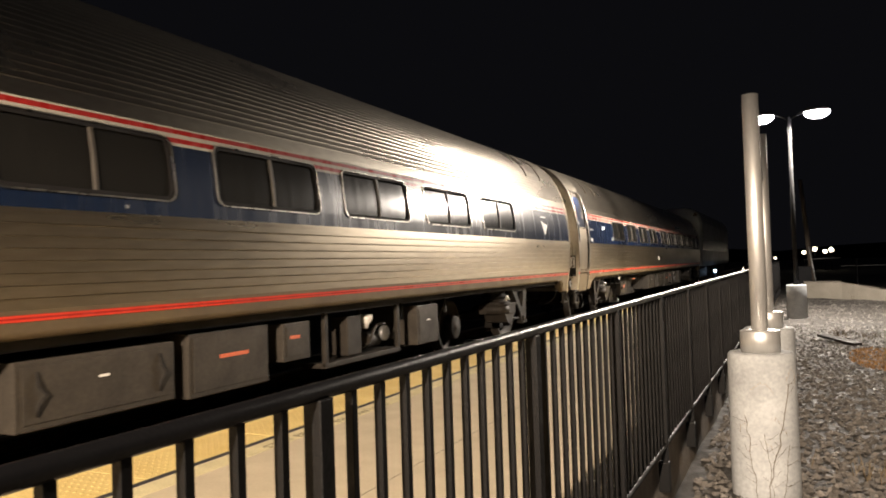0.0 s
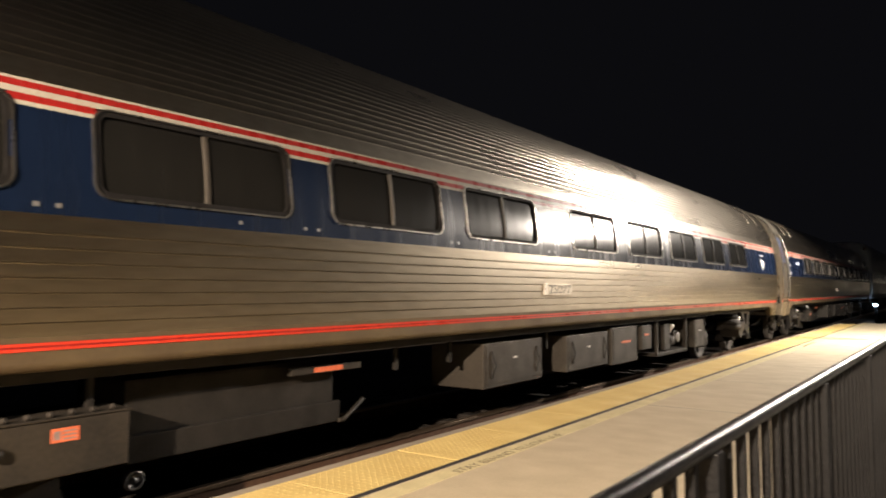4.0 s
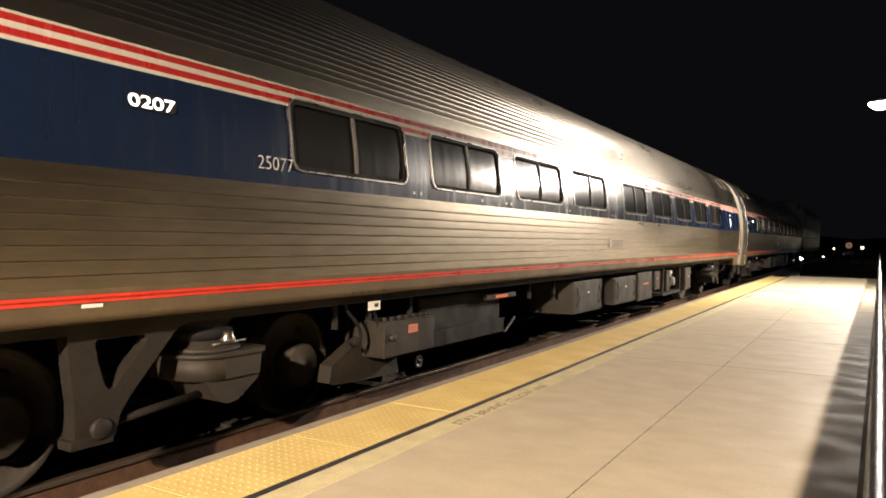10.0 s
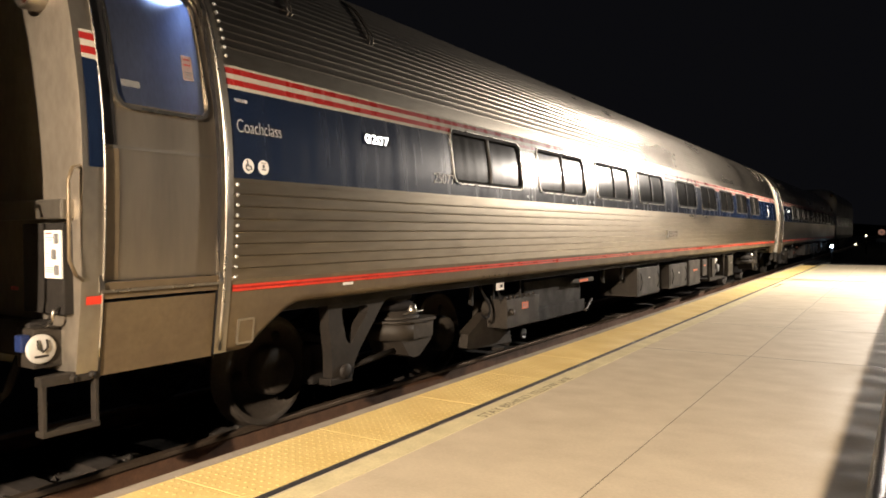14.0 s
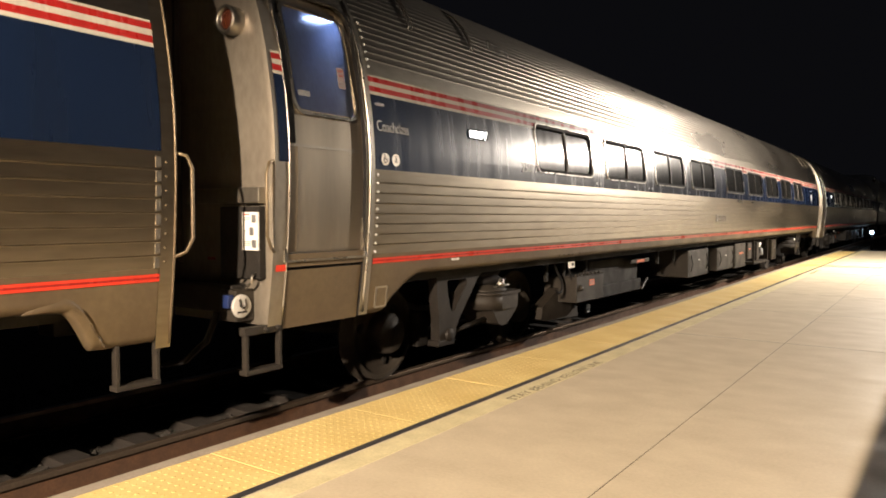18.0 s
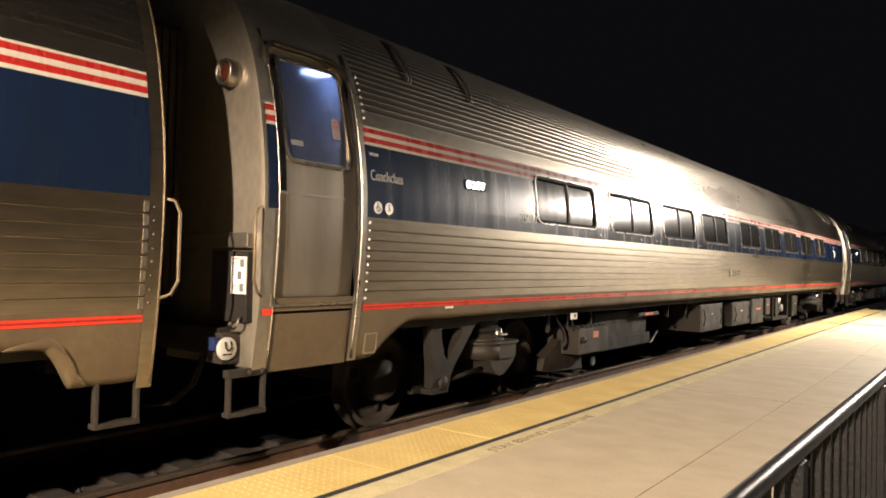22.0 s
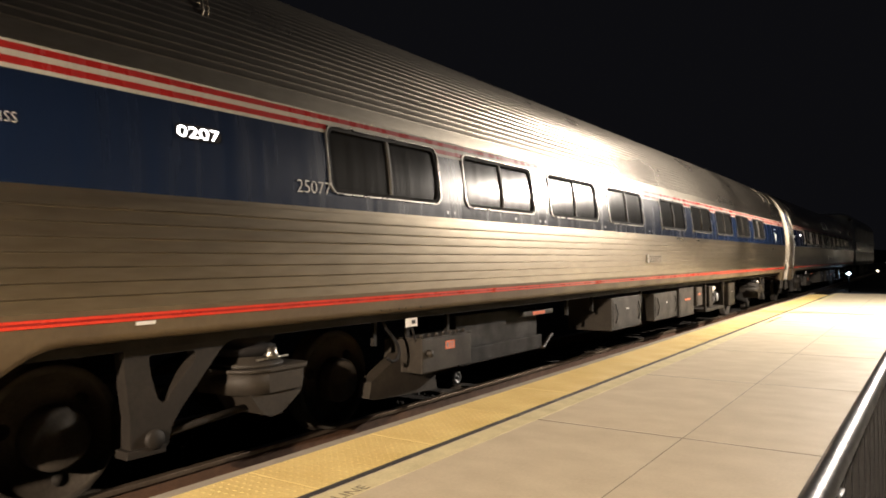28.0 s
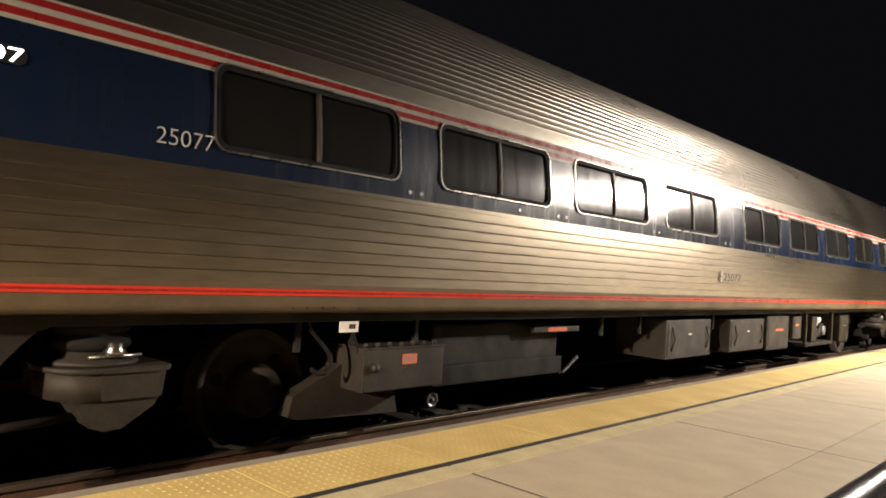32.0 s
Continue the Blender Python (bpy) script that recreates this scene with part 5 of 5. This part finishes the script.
# ---- loose stones, weeds ----
def stones(n, x0, x1, y0, y1, z, r0, r1, seed, power=1.0, mat="stone", soft=0.0):
    rnd = random.Random(seed)
    verts, faces = [], []
    for _ in range(n):
        xe, ye = x1 + soft * rnd.gauss(0, 0.9), y0 + soft * rnd.gauss(-1.0, 1.6)
        x, y = x0 + (xe - x0) * rnd.random(), ye + (y1 - ye) * rnd.random() ** power
        r = rnd.uniform(r0, r1)
        k = len(verts)
        a = rnd.uniform(0, 6.28)
        zz = z + noise.noise((x * 0.7, y * 0.7, 0)) * 0.05
        for q in range(5):
            t = a + q * 1.2566 + rnd.uniform(-0.35, 0.35)
            rr = r * rnd.uniform(0.7, 1.2)
            verts.append((x + rr * math.cos(t), y + rr * math.sin(t), zz + r * rnd.uniform(-0.3, 0.5)))
        verts.append((x + r * rnd.uniform(-0.4, 0.4), y + r * rnd.uniform(-0.4, 0.4), zz + r * rnd.uniform(0.5, 0.95)))
        for q in range(5):
            faces.append((k + q, k + (q + 1) % 5, k + 5))
        faces.append((k + 4, k + 3, k + 2, k + 1, k))
    me = bpy.data.meshes.new("stones")
    me.from_pydata(verts, [], faces)
    me.materials.append(M[mat])
    return me


tagged(new("gravel_stones", stones(24000, 3.72, 8.0, -4.0, 14.0, -0.465, 0.012, 0.042, 3, 1.5, soft=1.0)), "loose grey and white crushed stones", "gravel", kind="stuff")
tagged(new("ballast_stones", stones(5000, -4.2, 0.05, -8.0, 12.0, -0.49, 0.02, 0.05, 4, 1.0, "darkstone")), "loose dark ballast stones between the rails", "ballast", kind="stuff")
tagged(new("gravel_stones", stones(18000, 3.72, 14.0, -12.0, 26.0, -0.465, 0.014, 0.04, 9)), "scattered grey crushed stones over the yard", "gravel", kind="stuff")
vine = thing("climbing_weed", "bare dry weed climbing the concrete footing", "weed")
rnd = random.Random(8)
for a0, a1, z1, rad in ((-1.55, -0.72, 0.34, 0.0028), (-1.75, -2.05, 0.12, 0.002), (-1.30, -1.5, 0.0, 0.0017), (-1.1, -0.8, -0.08, 0.0016)):
    n = 12
    pts = [(4.205 + 0.237 * math.cos(a0 + (a1 - a0) * q / n + rnd.uniform(-0.05, 0.05)), 0.262 + 0.237 * math.sin(a0 + (a1 - a0) * q / n), -0.5 + (z1 + 0.5) * q / n) for q in range(n + 1)]
    part("stem", tube(bmesh.new(), pts, rad, 5), M["weed"], vine)
    for p in pts[3:]:
        for side in (-1, 1):
            if rnd.random() < 0.38:
                k = rnd.uniform(0.03, 0.10) * side
                part("twig", tube(bmesh.new(), [p, (p[0] + k * 0.5, p[1] - 0.008, p[2] + rnd.uniform(0.01, 0.04)), (p[0] + k, p[1] - 0.012 + abs(k) * 0.3, p[2] + rnd.uniform(0.03, 0.09))], 0.0010, 4), M["weed"], vine)
for n, (x, y, cnt) in enumerate(((5.35, 11.8, 60), (5.05, 0.9, 60), (6.4, 5.2, 25), (5.9, 11.0, 35), (6.7, 25.3, 60), (7.5, 24.6, 70))):
    tuft = thing("grass_tuft", "small tuft of dry grass in the gravel", "grass", "grass tufts")
    bm = bmesh.new()
    for k in range(cnt):
        px, py = x + rnd.gauss(0, 0.18), y + rnd.gauss(0, 0.18)
        h = rnd.uniform(0.06, 0.2) * (1 if n < 4 else 3)
        dx, dy = rnd.uniform(-0.1, 0.1), rnd.uniform(-0.1, 0.1)
        v = [bm.verts.new(q) for q in ((px - 0.005, py, -0.5), (px + 0.005, py, -0.5), (px + dx, py + dy, -0.46 + h))]
        bm.faces.new(v)
    part("blades", bm, M["weed"], tuft)
rusty = random.Random(31)
for cx, cy, rx_, ry_, cnt in ((5.72, 7.9, 0.50, 1.5, 2200),):
    verts, faces = [], []
    for k in range(cnt):
        q, rad = rusty.uniform(0, math.tau), rusty.random() ** 0.5
        x, y = cx + rx_ * rad * math.cos(q), cy + ry_ * rad * math.sin(q)
        z, h, w = -0.47 + noise.noise((x * 0.7, y * 0.7, 0)) * 0.05, rusty.uniform(0.01, 0.06), rusty.uniform(0.008, 0.022)
        g = rusty.uniform(0, math.tau)
        dx, dy = w * math.cos(g), w * math.sin(g)
        verts += [(x - dx, y - dy, z), (x + dx, y + dy, z), (x - dy * 1.6, y + dx * 1.6, z + h)]
        faces.append((3 * k, 3 * k + 1, 3 * k + 2))
    me = bpy.data.meshes.new("dead_weeds")
    me.from_pydata(verts, [], faces)
    me.materials.append(M["rustweed"])
    tagged(new("dead_weeds", me), "low mat of rust-brown dead weeds on the gravel", "weeds", kind="stuff")
solid("scrap_board", boxed(-0.52, 0.52, -0.10, 0.10, 0, 0.05, 0.008), M["underdark"], "dark scrap board lying on the gravel", "board", at=pose(5.19, 10.2, -0.43, 0, 4, -58))

# ---- far side of the yard ----
bm = bmesh.new()
pts = [(4.85, 26.6, 0.15), (6.12, 25.4, 0.15), (7.25, 23.8, -0.08), (9.5, 20.5, -0.14), (14, 15, -0.18)]
for (xa, ya, za), (xb, yb, zb) in zip(pts, pts[1:]):
    v = [bm.verts.new(q) for q in ((xa, ya, -0.7), (xb, yb, -0.7), (xb, yb, zb), (xa, ya, za), (xa, ya + 0.8, -0.7), (xb, yb + 0.8, -0.7), (xb, yb + 0.8, zb + 0.05), (xa, ya + 0.8, za + 0.01))]
    for q in ((0, 1, 2, 3), (4, 7, 6, 5), (3, 2, 6, 7), (0, 4, 5, 1), (0, 3, 7, 4), (1, 5, 6, 2)):
        bm.faces.new([v[i] for i in q])
bmesh.ops.remove_doubles(bm, verts=bm.verts[:], dist=0.001)
solid("retaining_wall", bm, M["wall"], "low pale concrete wall at the yard's edge", "wall", kind="structure")
pole = thing("utility_pole", "leaning wooden utility pole beyond the yard", "utility pole")
part("shaft", rod(bmesh.new(), (5.30, 30, -0.6), (4.93, 30, 4.6), 0.11, 12, 0.09), M["wood"], pole)
part("conduit", rod(bmesh.new(), (5.46, 29.9, -0.6), (5.16, 29.9, 1.6), 0.03, 8), M["sign"], pole)
cab = thing("trackside_cabinet", "dark trackside cabinet beyond the platform end", "cabinet")
part("housing", boxed(4.7, 5.2, 29.0, 29.5, -0.62, 0.75, 0.02), M["lampbody"], cab)
part("door", boxed(4.74, 5.16, 28.985, 29.0, -0.4, 0.70, 0.004), M["lampbody"], cab)
fence2 = thing("wire_fence", "dark chain-link fence far behind the yard", "fence")
for k in range(9):
    part("post", rod(bmesh.new(), (5.0 + k * 2.4, 36, -0.62), (5.0 + k * 2.4, 36, 1.0), 0.03, 8), M["lampbody"], fence2)
part("top_wire", rod(bmesh.new(), (5.0, 36, 1.0), (6.7, 36, 1.05), 0.02, 8), M["galv"], fence2)
part("middle_wire", rod(bmesh.new(), (6.7, 36, 0.63), (24.2, 36, 0.55), 0.016, 6), M["galv"], fence2)


def far_lamp(x, y, z, r, mat, label):
    t = thing("signal_light", label, "light", "distant lights")
    part("glow", lathe(bmesh.new(), [(0.0, -r), (r * 0.7, -r * 0.7), (r, 0), (r * 0.7, r * 0.7), (0.0, r)], "z", 12, (x, y, z)), M[mat], t)
    part("stem", rod(bmesh.new(), (x, y + r + 0.06, -0.62), (x, y + r + 0.06, z + r), 0.05, 8), M["lampbody"], t)


far_lamp(0.10, 42.6, 0.43, 0.09, "farlight", "bright bluish light low beside the track")
for x, y, z, r in ((-0.92, 90, -0.2, 0.16), (5.86, 90, 1.57, 0.34), (7.02, 90, 1.92, 0.38), (8.07, 90, 1.61, 0.36), (8.73, 90, 1.79, 0.40), (1.17, 62, 0.97, 0.11), (3.22, 62, 1.06, 0.16)):
    far_lamp(x, y, z, r * 0.72, "farwarm", "small distant white light")
far = thing("distant_sign", "dim lit round sign far along the track", "sign")
part("disc", lathe(bmesh.new(), [(0.0, -0.02), (0.24, 0.0), (0.24, 0.06), (0.0, 0.06)], "y", 24, (2.29, 60, 1.25)), M["farsign"], far)
part("mark", boxed(2.22, 2.36, 59.95, 59.97, 1.18, 1.32), M["paper"], far)
part("plate", boxed(1.9, 2.7, 60.0, 60.05, 0.45, 0.75), M["sign"], far)
part("mast", boxed(2.25, 2.33, 60.07, 60.15, -0.62, 1.6), M["lampbody"], far)
bm = bmesh.new()
ring_ = [(320 * math.cos(a), 320 * math.sin(a)) for a in np.linspace(0, math.tau, 97)[:-1]]
lo_ = [bm.verts.new((x, y, -1)) for x, y in ring_]
hi_ = [bm.verts.new((x, y, 5 + 4 * noise.noise((x * 0.03, y * 0.03, 3)))) for x, y in ring_]
for k in range(96):
    bm.faces.new((lo_[k], lo_[(k + 1) % 96], hi_[(k + 1) % 96], hi_[k]))
solid("backdrop", bm, M["backdrop"], "black distant treeline at night", "backdrop", kind="structure")


# ---- movement ----
def way(t):
    for (t0, a), (t1, b) in zip(TRAIN, TRAIN[1:]):
        if t <= t1:
            return a + (b - a) * (t - t0) / (t1 - t0)
    return TRAIN[-1][1]


def motions():
    ticks = [k * 0.25 for k in range(77)] + [32.0]
    for car, off in zip(CARS, OFFSETS):
        walk(car, [(t, pose(TRACK_X, s + off, RAIL_TOP)) for t, s in TRAIN])
        for ws in [o for o in car.children if o.name.startswith("wheelset")]:
            y = ws.matrix_basis.translation.y
            walk(ws, [(t, pose(0, y, 0.457, -math.degrees((way(t) - TRAIN[0][1]) / 0.457))) for t in ticks])


motions()
